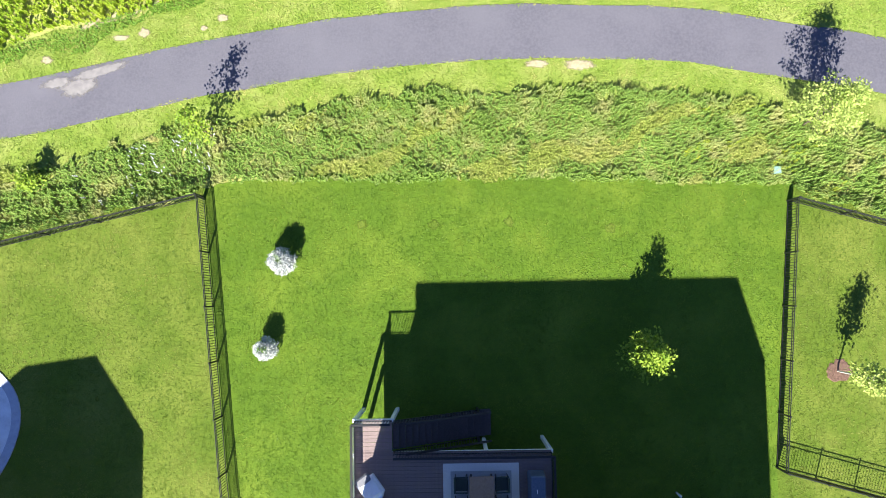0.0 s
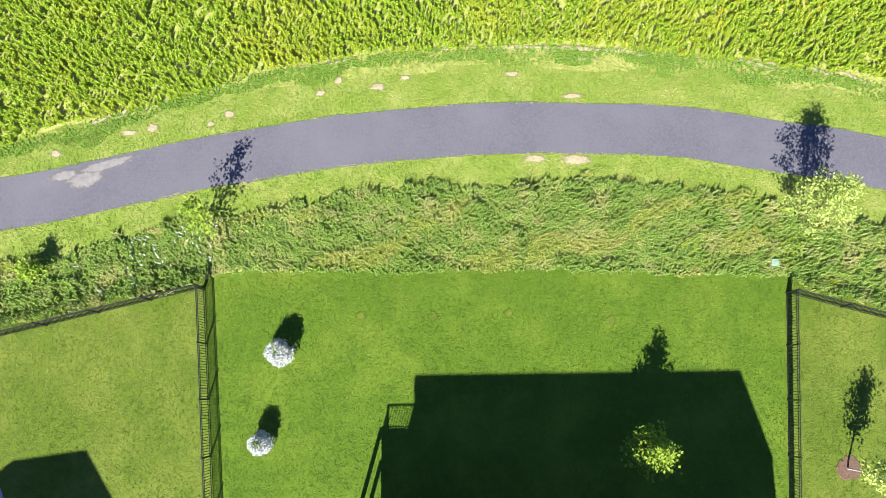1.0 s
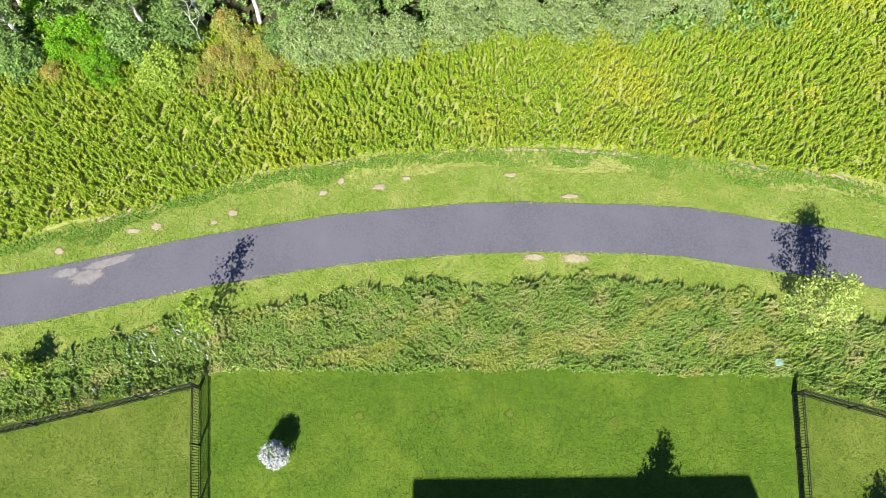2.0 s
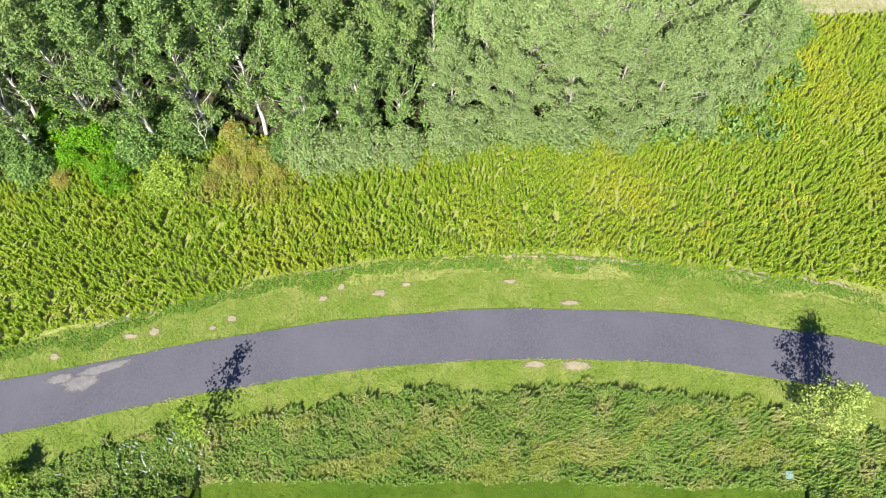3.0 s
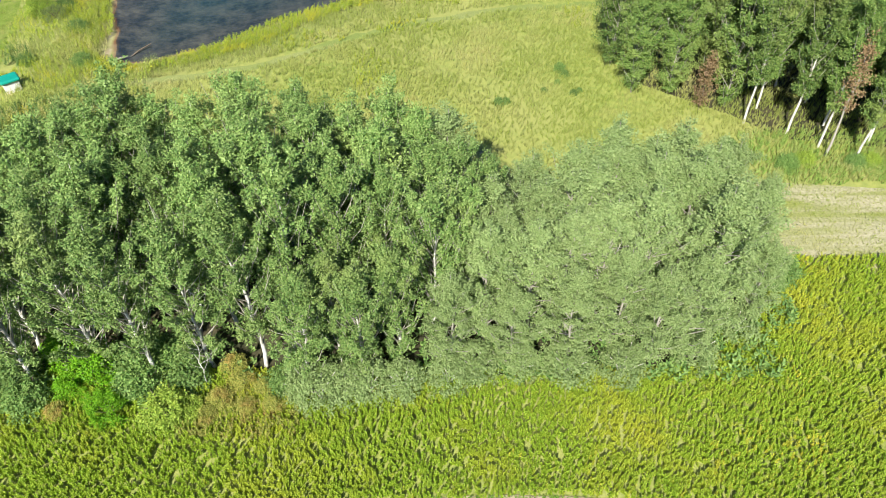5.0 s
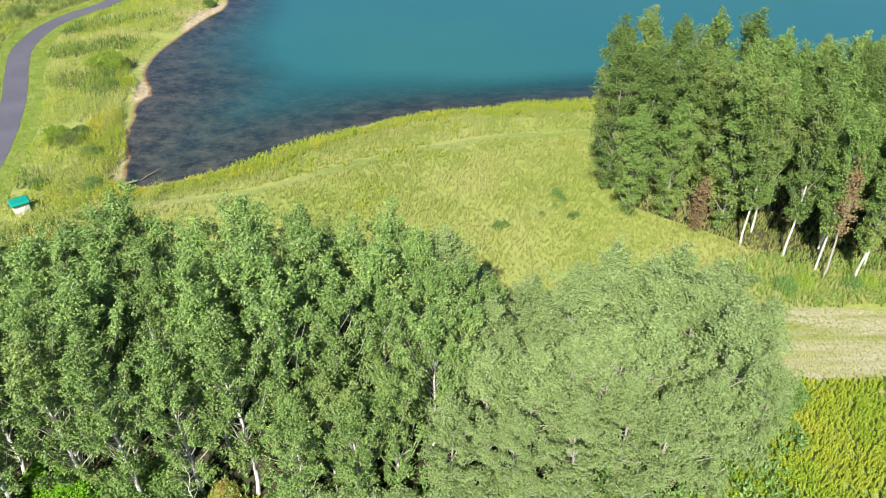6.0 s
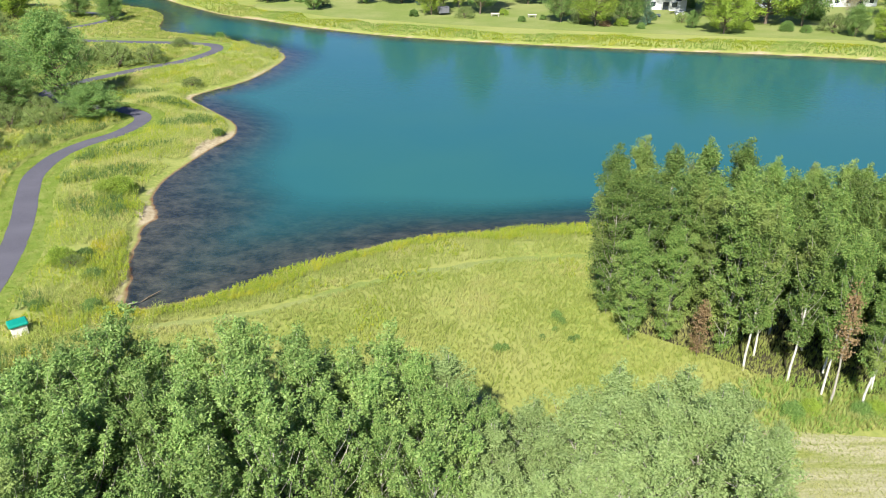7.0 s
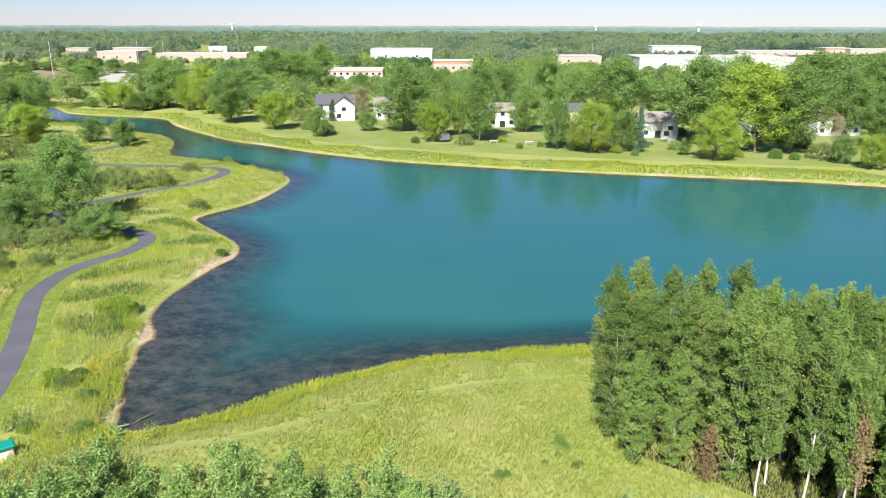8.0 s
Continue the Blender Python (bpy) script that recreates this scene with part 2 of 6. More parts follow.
M_POPLAR = foliage("poplar_leaves", (0.082, 0.170, 0.034), (0.262, 0.352, 0.088), c=(0.30, 0.35, 0.095), patch=0.14, share=0.25, vary=0.7, through_light=0.25, rough=0.5)
M_BARK_DARK = surface("brown_bark", (0.10, 0.075, 0.05), (0.2, 0.16, 0.11), big=2, fine=8, local=True)
M_BROAD = foliage("broad_leaves", (0.080, 0.170, 0.036), (0.240, 0.350, 0.090), vary=0.5, through_light=0.25)
M_SHADE = foliage("shade_tree_leaves", (0.096, 0.208, 0.052), (0.290, 0.405, 0.108), vary=0.5, through_light=0.3)
M_YELLOW = foliage("yellowing_leaves", (0.180, 0.300, 0.036), (0.400, 0.490, 0.075), vary=0.4)
M_SPRUCE = foliage("spruce_needles", (0.060, 0.120, 0.070), (0.150, 0.235, 0.140), vary=0.3, through_light=0.1)
M_PALE = foliage("dry_beige_leaves", (0.27, 0.24, 0.13), (0.42, 0.38, 0.23), vary=0.2)
M_BRIGHT = foliage("bright_green_leaves", (0.09, 0.27, 0.008), (0.23, 0.45, 0.02), vary=0.2)
M_BROWN = foliage("dead_brown_leaves", (0.22, 0.145, 0.07), (0.38, 0.27, 0.14), vary=0.3)
M_SUMAC = foliage("turning_shrub_leaves", (0.20, 0.27, 0.045), (0.50, 0.45, 0.11), c=(0.42, 0.28, 0.08), patch=0.9, share=0.25, vary=0.3)
M_SCRUB = foliage("dusty_scrub_leaves", (0.13, 0.20, 0.05), (0.30, 0.36, 0.12), vary=0.5)
M_RANK = foliage("rank_meadow_leaves", (0.22, 0.30, 0.05), (0.46, 0.50, 0.12), c=(0.56, 0.50, 0.20), patch=0.3, share=0.35, vary=0.0)
M_LEAF_PALE = foliage("pale_green_leaves", (0.22, 0.32, 0.05), (0.48, 0.54, 0.15), vary=0.2)
M_LEAF_YOUNG = foliage("young_tree_leaves", (0.13, 0.23, 0.020), (0.31, 0.41, 0.045), vary=0.2)
M_PETAL = foliage("white_flower_petals", (0.44, 0.46, 0.44), (0.64, 0.65, 0.62), vary=0.1)
M_BLACK = surface("black_powder_coat", (0.012, 0.012, 0.013), (0.022, 0.022, 0.024), big=3, fine=30, rough=0.45, bump=0.05)
M_WHITE = surface("white_vinyl", (0.74, 0.75, 0.76), (0.82, 0.82, 0.82), big=2, fine=20, rough=0.4, bump=0.05)


# ---- the lie of the land ----
WATER = -1.0
NEAR_SHORE = [(130, 80), (90, 79), (45, 77.5), (17.1, 74.6), (7.1, 73.2), (0.9, 72.2), (-5, 70.5), (-10.6, 67.3), (-15.7, 63.7), (-18.4, 61.1), (-22.7, 58.6), (-26.0, 56.9)]
WEST_SHORE = [(-28.4, 57.2), (-29.4, 59.5), (-30.0, 62.4), (-31.5, 65.8), (-32.4, 71), (-33.3, 74.2), (-32.5, 76.4), (-33.3, 78.8), (-35.0, 82.1), (-35.7, 87), (-35.2, 91.7), (-32.9, 102.1), (-31.4, 106.1),
              (-31.7, 110.3), (-33.6, 114.8), (-40.2, 123.2), (-44.2, 128.5), (-43.3, 132.7), (-37.4, 142), (-34.5, 156), (-34.5, 164.5), (-38.2, 171), (-50, 181), (-68, 190.6), (-74, 199), (-78.7, 216), (-86, 228),
              (-95, 236), (-111, 250), (-124, 257), (-140, 269), (-165, 292)]
FAR_SHORE = [(-178, 318), (-160, 308), (-146, 290), (-128, 282), (-104, 274), (-90, 252), (-65.7, 223.6), (-49.2, 211), (-34.4, 199.7), (-12.2, 187.2), (9.1, 179.7), (29.1, 174.2),
             (48.1, 169.6), (66.4, 165.9), (83.7, 161.7), (96.3, 157.7), (140, 148), (165, 115)]
POND = spline(NEAR_SHORE + WEST_SHORE + FAR_SHORE, 2.8)

PATH = spline([(42, 3.5), (30, 7.6), (19.7, 10.25), (15.5, 11.05), (10.5, 11.9), (6.6, 12.12), (2.7, 12.2), (-1.1, 12.05), (-5, 11.7), (-8.9, 11.15), (-12.7, 10.5), (-20.5, 8.95), (-27, 8.8),
               (-33, 12), (-37, 22), (-38.5, 38), (-39.6, 50), (-41.3, 58.5), (-43.4, 66.5), (-46.2, 74.4), (-49.3, 81.6), (-51.6, 88), (-52.1, 95.2), (-50.7, 100.4), (-48.1, 104.6), (-46.9, 108.6)], 0.6)
PATH_FAR = spline([(-46.9, 108.6), (-46.8, 112.2), (-48.6, 115.6), (-54, 119), (-62, 121), (-69, 127), (-69, 134), (-63.6, 142.6), (-59.2, 148.7), (-54.1, 154.4), (-51.2, 161), (-50.1, 167), (-53, 172),
                   (-62.5, 174.5), (-72.5, 175.6), (-86, 178), (-97, 185), (-96.7, 192), (-92.5, 199.4), (-90.4, 207), (-93, 214.5), (-110, 224)], 1.0)


def land(x, y):
    """The ground's height: level, with a bank that falls to the pond's bed."""
    x, y = np.asarray(x, float), np.asarray(y, float)
    d = distance(x, y, POND, True) * np.where(inside(x, y, POND), -1, 1)
    return np.clip(np.where(d > 0, -1 + d * 0.2, -1 + d * (0.075 + 0.15 * np.clip((y - 82) / 26, 0, 1) + 0.15 * np.clip((x + 24) / 30, 0, 1))), -4.0, 0.0)


def lines(spans):
    """Grid lines: spans of (from, to, step)."""
    return np.unique(np.concatenate([np.arange(a, b, s) for a, b, s in spans] + [[spans[-1][1]]]))


def sheet(name, xs, ys, height, material):
    gx, gy = np.meshgrid(xs, ys)
    z = height(gx, gy)
    n, m = len(xs), len(ys)
    i = (np.arange(m - 1)[:, None] * n + np.arange(n - 1)[None]).ravel()
    me = mesh_np(name, np.stack([gx, gy, z], -1).reshape(-1, 3), np.stack([i, i + 1, i + n + 1, i + n], 1), material, True)
    return me, gx, gy


def ground_material():
    m, nodes, links, bsdf = nodes_of("meadow_ground")
    where = nodes.new("ShaderNodeNewGeometry").outputs["Position"]
    att = nodes.new("ShaderNodeAttribute")
    att.attribute_name = "shore"
    grass = mixed(nodes, links, remap(nodes, links, noise_node(nodes, links, where, 2.0, 6), 0.35, 0.65), (0.16, 0.22, 0.030), (0.30, 0.32, 0.070))
    grass = mixed(nodes, links, remap(nodes, links, noise_node(nodes, links, where, 0.06, 4), 0.4, 0.65), grass, (0.30, 0.31, 0.085))
    sand = mixed(nodes, links, remap(nodes, links, noise_node(nodes, links, where, 1.5, 5), 0.3, 0.7), (0.29, 0.22, 0.11), (0.48, 0.41, 0.26))
    bed = mixed(nodes, links, remap(nodes, links, noise_node(nodes, links, where, 0.45, 9, 0.78), 0.40, 0.62), (0.028, 0.028, 0.025), (0.200, 0.145, 0.095))
    sep = nodes.new("ShaderNodeSeparateColor")
    links.new(att.outputs["Color"], sep.inputs[0])
    wob = nodes.new("ShaderNodeMath")
    wob.operation = "ADD"
    links.new(sep.outputs[0], wob.inputs[0])
    links.new(remap(nodes, links, noise_node(nodes, links, where, 0.30, 5), -0.4, 2.2), wob.inputs[1])
    col = mixed(nodes, links, remap(nodes, links, wob.outputs[0], 0.72, 0.95), grass, sand)
    xyz = nodes.new("ShaderNodeSeparateXYZ")
    links.new(where, xyz.inputs[0])
    wet = mixed(nodes, links, remap(nodes, links, noise_node(nodes, links, where, 0.9, 5), 0.35, 0.65), (0.16, 0.075, 0.030), (0.24, 0.17, 0.085))
    damp = mixed(nodes, links, remap(nodes, links, xyz.outputs[2], -0.93, -0.985), col, wet)
    col = mixed(nodes, links, remap(nodes, links, xyz.outputs[2], -0.995, -1.03), damp, bed)
    links.new(col, bsdf.inputs["Base Color"])
    bsdf.inputs["Roughness"].default_value = 0.95
    bn = nodes.new("ShaderNodeBump")
    bn.inputs["Strength"].default_value, bn.inputs["Distance"].default_value = 0.6, 0.1
    links.new(noise_node(nodes, links, where, 8.0, 5), bn.inputs["Height"])
    links.new(bn.outputs[0], bsdf.inputs["Normal"])
    return m


XS = lines([(-5000, -1000, 500), (-1000, -240, 40), (-240, -96, 8), (-96, -56, 2.0), (-56, -24, 0.8), (-24, 24, 1.0), (24, 120, 3), (120, 240, 10), (240, 1000, 40), (1000, 5000, 500)])
YS = lines([(-3000, -200, 400), (-200, -20, 20), (-20, 54, 1.5), (54, 132, 0.8), (132, 330, 2.0), (330, 500, 17), (500, 1000, 50), (1000, 5000, 500)])
me, gx, gy = sheet("ground", XS, YS, land, ground_material())
shore_d = distance(gx, gy, POND, True) * np.where(inside(gx, gy, POND), -1, 1)
col = np.zeros((gx.size, 4), np.float32)
bare = np.where((gx > -29) & (gy < 82), 0.25, np.where(gy > 140 - gx, 0.9, 0.64))
bare = bare + 0.9 * np.exp(-((gy - 103) / 6) ** 2) * (gx < -28) + 0.9 * np.exp(-((gy - 77.5) / 2.2) ** 2) * (gx < -28)
bare = bare * (0.78 + 0.22 * np.sin(gx * 0.21 + gy * 0.13) * np.cos(gy * 0.17 - gx * 0.08))
col[:, 0] = (bare * np.clip(1 - np.abs(shore_d - 0.5) / (2.6 * np.clip(bare, 0.6, 1.3)), 0, 1)).ravel()
col[:, 3] = 1
me.color_attributes.new("shore", "FLOAT_COLOR", "POINT").data.foreach_set("color", col.ravel())
tagged(new("ground", me), "grassy meadow ground with a sandy pond bank", "ground", kind="structure")


def water_material():
    m, nodes, links, bsdf = nodes_of("pond_water")
    where = nodes.new("ShaderNodeNewGeometry").outputs["Position"]
    att = nodes.new("ShaderNodeAttribute")
    att.attribute_name = "depth"
    sep = nodes.new("ShaderNodeSeparateColor")
    links.new(att.outputs["Color"], sep.inputs[0])
    deep = mixed(nodes, links, remap(nodes, links, noise_node(nodes, links, where, 0.02, 3), 0.35, 0.65), (0.020, 0.113, 0.119), (0.026, 0.123, 0.112))
    bn = nodes.new("ShaderNodeBump")
    bn.inputs["Strength"].default_value, bn.inputs["Distance"].default_value = 0.30, 0.07
    mp = nodes.new("ShaderNodeMapping")
    mp.inputs["Scale"].default_value, mp.inputs["Rotation"].default_value = (0.8, 1.2, 1.0), (0, 0, -0.4)
    links.new(where, mp.inputs["Vector"])
    links.new(noise_node(nodes, links, mp.outputs[0], 1.4, 4, 0.55), bn.inputs["Height"])
    wob = nodes.new("ShaderNodeMath")
    wob.operation = "ADD"
    links.new(sep.outputs[0], wob.inputs[0])
    links.new(remap(nodes, links, noise_node(nodes, links, where, 0.12, 5, 0.65), -0.9, 4.6), wob.inputs[1])
    body = nodes.new("ShaderNodeBsdfDiffuse")
    links.new(deep, body.inputs["Color"])
    clear = nodes.new("ShaderNodeBsdfTransparent")
    clear.inputs["Color"].default_value = (0.74, 0.86, 0.92, 1)
    murk = nodes.new("ShaderNodeMixShader")
    deepen = nodes.new("ShaderNodeMapRange")
    deepen.interpolation_type = "SMOOTHSTEP"
    deepen.inputs["From Min"].default_value, deepen.inputs["From Max"].default_value = 0.20, 1.16
    links.new(wob.outputs[0], deepen.inputs["Value"])
    links.new(deepen.outputs["Result"], murk.inputs[0])
    links.new(clear.outputs[0], murk.inputs[1])
    links.new(body.outputs[0], murk.inputs[2])
    gloss = nodes.new("ShaderNodeBsdfGlossy")
    gloss.inputs["Roughness"].default_value = 0.03
    links.new(bn.outputs[0], gloss.inputs["Normal"])
    fres = nodes.new("ShaderNodeFresnel")
    fres.inputs["IOR"].default_value = 1.33
    links.new(bn.outputs[0], fres.inputs["Normal"])
    top = nodes.new("ShaderNodeMixShader")
    links.new(fres.outputs[0], top.inputs[0])
    links.new(murk.outputs[0], top.inputs[1])
    links.new(gloss.outputs[0], top.inputs[2])
    links.new(top.outputs[0], nodes["Material Output"].inputs["Surface"])
    nodes.remove(bsdf)
    return m


me, gx, gy = sheet("water", lines([(-200, -60, 5), (-60, 60, 1.5), (60, 180, 5)]), lines([(50, 130, 1.5), (130, 330, 4)]), lambda x, y: x * 0 + WATER, water_material())
col = np.zeros((gx.size, 4), np.float32)
col[:, 0] = np.clip((WATER - land(gx, gy)) / 2.6, 0, 1).ravel()
col[:, 3] = 1
me.color_attributes.new("depth", "FLOAT_COLOR", "POINT").data.foreach_set("color", col.ravel())
tagged(new("water", me), "calm blue-green pond water with faint ripples", "water", kind="structure")


def ribbon(name, line, left, right, z, material, label, category, ragged=0.0, thick=0.05):
    """A strip along a line, with ragged edges and a thickness."""
    tang = np.gradient(line, axis=0)
    nrm = unit(np.stack([-tang[:, 1], tang[:, 0]], 1))
    n = len(line)
    wob = np.array([[noise.noise((i * 0.35, s * 9.1, 0.5)) + 0.5 * noise.noise((i * 1.3, s * 5.7, 3.5)) for i in range(n)] for s in (0, 1)]) * ragged
    a, b = line + nrm * (left + wob[0])[:, None], line - nrm * (right + wob[1])[:, None]
    if np.ndim(z) == 0:
        z = np.full(n, float(z))
    rows = [np.c_[a, z - thick], np.c_[a, z], np.c_[b, z], np.c_[b, z - thick]]
    v = np.stack(rows, 1).reshape(-1, 3)
    f = np.array([(4 * i + k, 4 * i + k + 1, 4 * i + k + 5, 4 * i + k + 4) for i in range(n - 1) for k in range(3)])[:, ::-1]
    return tagged(new(name, mesh_np(name, v, f, material)), label, category, kind="structure")


ribbon("path", PATH, 1.27, 1.27, 0.035, M_ASPHALT, "grey asphalt footpath with ragged grassy edges", "path", 0.06)
ribbon("path_far", PATH_FAR, 1.3, 1.3, 0.036, M_ASPHALT, "winding grey asphalt footpath beside the pond", "path", 0.06)
ribbon("verge", PATH, 3.1, 3.1, 0.012, M_VERGE, "sunlit mown grass verge along the footpath", "verge", 0.35, 0.06)
ribbon("verge_far", PATH_FAR, 3.2, 3.4, 0.013, M_VERGE, "mown grass verge along the winding footpath", "verge", 0.5, 0.06)


def patch(name, outline, z, material, label, category, thick=0.06):
    bm = bmesh.new()
    top = bm.faces.new([bm.verts.new((x, y, z)) for x, y in outline])
    if top.normal.z < 0:
        top.normal_flip()
    made = bmesh.ops.extrude_face_region(bm, geom=[top])
    bmesh.ops.translate(bm, vec=(0, 0, -thick), verts=[g for g in made["geom"] if isinstance(g, bmesh.types.BMVert)])
    bmesh.ops.recalc_face_normals(bm, faces=bm.faces)
    me = bpy.data.meshes.new(name)
    bm.to_mesh(me)
    bm.free()
    me.materials.append(material)
    return tagged(new(name, me), label, category, kind="structure")


# yard lawns
patch("lawn", [(-11.2, 5.4), (-6, 5.85), (0, 5.75), (8, 5.55), (15.2, 5.1), (14.0, -7.6), (13.6, -30), (-8.6, -30), (-10.0, -8)], 0.020, M_LAWN, "lush dark-green mown back yard lawn", "lawn")
patch("lawn_west", [(-11.2, 5.4), (-10.0, -8), (-8.6, -30), (-45, -30), (-45, -2.2), (-20.4, 3.2)], 0.024, M_LAWN_DRY, "patchy mown neighbouring lawn", "lawn")
patch("lawn_east", [(15.2, 5.0), (40, -1.8), (40, -30), (13.6, -30), (14.0, -7.6)], 0.022, M_LAWN_DRY, "mown neighbouring lawn beyond the fence", "lawn")


# ---- fences ----
def picket_mesh():
    me = bpy.data.meshes.new("picket")
    boxed(-0.009, 0.009, -0.009, 0.009, 0.06, 1.20).to_mesh(me)
    me.materials.append(M_BLACK)
    return me


PICKET = picket_mesh()


def fence(corners, spans, label):
    """A metal fence along corners, with a post at each span's ends, rails and pickets."""
    root = thing("fence", label, "fence", pose(*corners[0], 0), group="yard fences")
    origin = Vector((*corners[0], 0))
    for k, (a, b) in enumerate(zip(corners[:-1], corners[1:])):
        a, b = Vector((*a, 0)), Vector((*b, 0))
        ang = math.atan2((b - a).y, (b - a).x)
        n = spans[k]
        w = (b - a).length / n
        for i in range(n + 1):
            if i == n and k < len(spans) - 1:
                continue
            bm = boxed(-0.03, 0.03, -0.03, 0.03, -0.1, 1.26, 0.004)
            box(bm, -0.036, 0.036, -0.036, 0.036, 1.26, 1.285, 0.008)
            p = part("post", bm, M_BLACK, root)
            p.matrix_local = Matrix.Translation(a + (b - a) * i / n - origin) @ pose(0, 0, 0, 0, 0, math.degrees(ang))
        for i in range(n):
            at = Matrix.Translation(a + (b - a) * i / n - origin) @ pose(0, 0, 0, 0, 0, math.degrees(ang))
            for z in (0.12, 1.0, 1.18):
                r = part("rail", boxed(0.03, w - 0.03, -0.016, 0.016, z, z + 0.034, 0.003), M_BLACK, root)
                r.matrix_local = at
            count = int(w / 0.115)
            for j in range(1, count):
                o = new("picket", PICKET)
                o.parent = root
                o.matrix_local = at @ Matrix.Translation((j * w / count, 0, 0))
    return root


fence([(-11.1, 4.75), (-10.05, -7.3), (-9.3, -14.6)], [5, 3], "black metal picket fence between two lawns")
fence([(-11.15, 4.85), (-20.4, 2.75), (-30.0, 0.5)], [4, 4], "black metal picket fence at the back of the neighbouring lawn")
fence([(15.0, 4.2), (13.95, -7.45)], [5], "black metal picket fence along the yard's edge")
fence([(15.06, 4.2), (19.6, 2.9), (28.8, 0.3)], [2, 4], "black metal picket fence below tall weeds")
fence([(14.0, -7.5), (18.9, -8.9), (25.6, -10.9)], [3, 3], "black metal picket fence across the neighbouring lawn")


# ---- growing things ----
def clump_leaves(centre, per, size, leaf, stretch, local, face_up=0.5, droop=0.1, three=False):
    """Arrays of leaves in clumps: each leaf looks out of its clump and up."""
    global rng
    count = len(centre)
    k = np.repeat(np.arange(count), per)
    n = len(k)
    s = (size * (0.6 + 0.8 * local.random(count)))[k]
    off = unit(local.normal(size=(n, 3))) * (local.random(n) ** 0.45 * s)[:, None]
    off = off * np.array([1.0, 1.0, 0.8]) + stretch[k] * (local.random(n) - 0.5)[:, None] * s[:, None]
    face = unit(off) * 0.9 + np.array([0, 0, face_up])
    way = unit(off * np.array([1, 1, 0.4])) + local.normal(size=(n, 3)) * 0.6 + np.array([0, 0, -droop])
    keep, rng = rng, local
    out = leaves(centre[k] + off, way, leaf * (0.55 + 0.45 * local.random(n)), leaf * (0.8 + 0.5 * local.random(n)), face, 0.55, three)
    rng = keep
    return out


def tree_parts(root, height, radius, base, limbs, clumps, per, leaf, material, bark, clump=0.34, rise=1.15, profile=0.8, trunk_r=None, seed=1, bare=0.0, wobble=0.008, spire=6, limb_mt=None, three=False):
    """Trunk, rising limbs, and leaf clumps strung along the limbs so that light and gaps show between them."""
    local = np.random.default_rng(seed)
    trunk_r = trunk_r or height * 0.011
    zs = np.linspace(0, height, 10)
    bend = np.cumsum(local.normal(size=(10, 2)) * height * wobble, 0)
    bend -= bend[0]
    part("trunk", mesh_np("trunk", *tube(np.c_[bend, zs - 0.1], np.linspace(trunk_r, trunk_r * 0.12, 10)), bark, True), bark, root)
    on_axis = lambda z: np.array([np.interp(z, zs, bend[:, 0]), np.interp(z, zs, bend[:, 1]), z])
    pieces, centre, stretch = [], [], []
    for i in range(limbs):
        u = (i + 0.5) / limbs
        reach = radius * math.sin(min(1, u ** profile * 0.9 + 0.1) * math.pi) ** 0.7 * local.uniform(0.6, 1.2)
        z0 = base * 0.75 + (height * 0.93 - base * 0.75) * u
        up = reach * rise * local.uniform(0.7, 1.3)
        z1 = min(z0 + up, height * 1.0)
        ang = i * 2.4 + local.uniform(-0.4, 0.4)
        a = on_axis(z0)
        b = np.array([a[0] + math.cos(ang) * reach, a[1] + math.sin(ang) * reach, z1])
        mid = (a + b) / 2 + np.array([math.cos(ang), math.sin(ang), -0.6]) * reach * 0.12
        w = np.interp(z0, zs, np.linspace(trunk_r, trunk_r * 0.12, 10)) * 0.5
        pieces.append(tube([a, mid, b], [w, w * 0.65, w * 0.2], 5))
        if local.random() < bare:
            continue
        t = local.uniform(0.3, 1.05, clumps)[:, None]
        c = (1 - t) ** 2 * a + 2 * t * (1 - t) * mid + t * t * b
        centre.append(c + local.normal(size=c.shape) * clump * 0.55)
        stretch.append(np.repeat(unit(b - a)[None], clumps, 0) * 1.3)
    if spire:
        z = np.linspace(height * 0.78, height * 1.02, spire)
        centre.append(np.array([on_axis(q) for q in z]) + local.normal(size=(spire, 3)) * clump * 0.25)
        stretch.append(np.tile([[0, 0, 1.2]], (spire, 1)))
    part("branching", mesh_np("branching", *joined(pieces), limb_mt or bark, True), limb_mt or bark, root)
    if centre:
        v, f = clump_leaves(np.concatenate(centre), per, clump, leaf, np.concatenate(stretch), local, three=three)
        part("crown", mesh_np("crown", v, f, material), material, root)
    return root


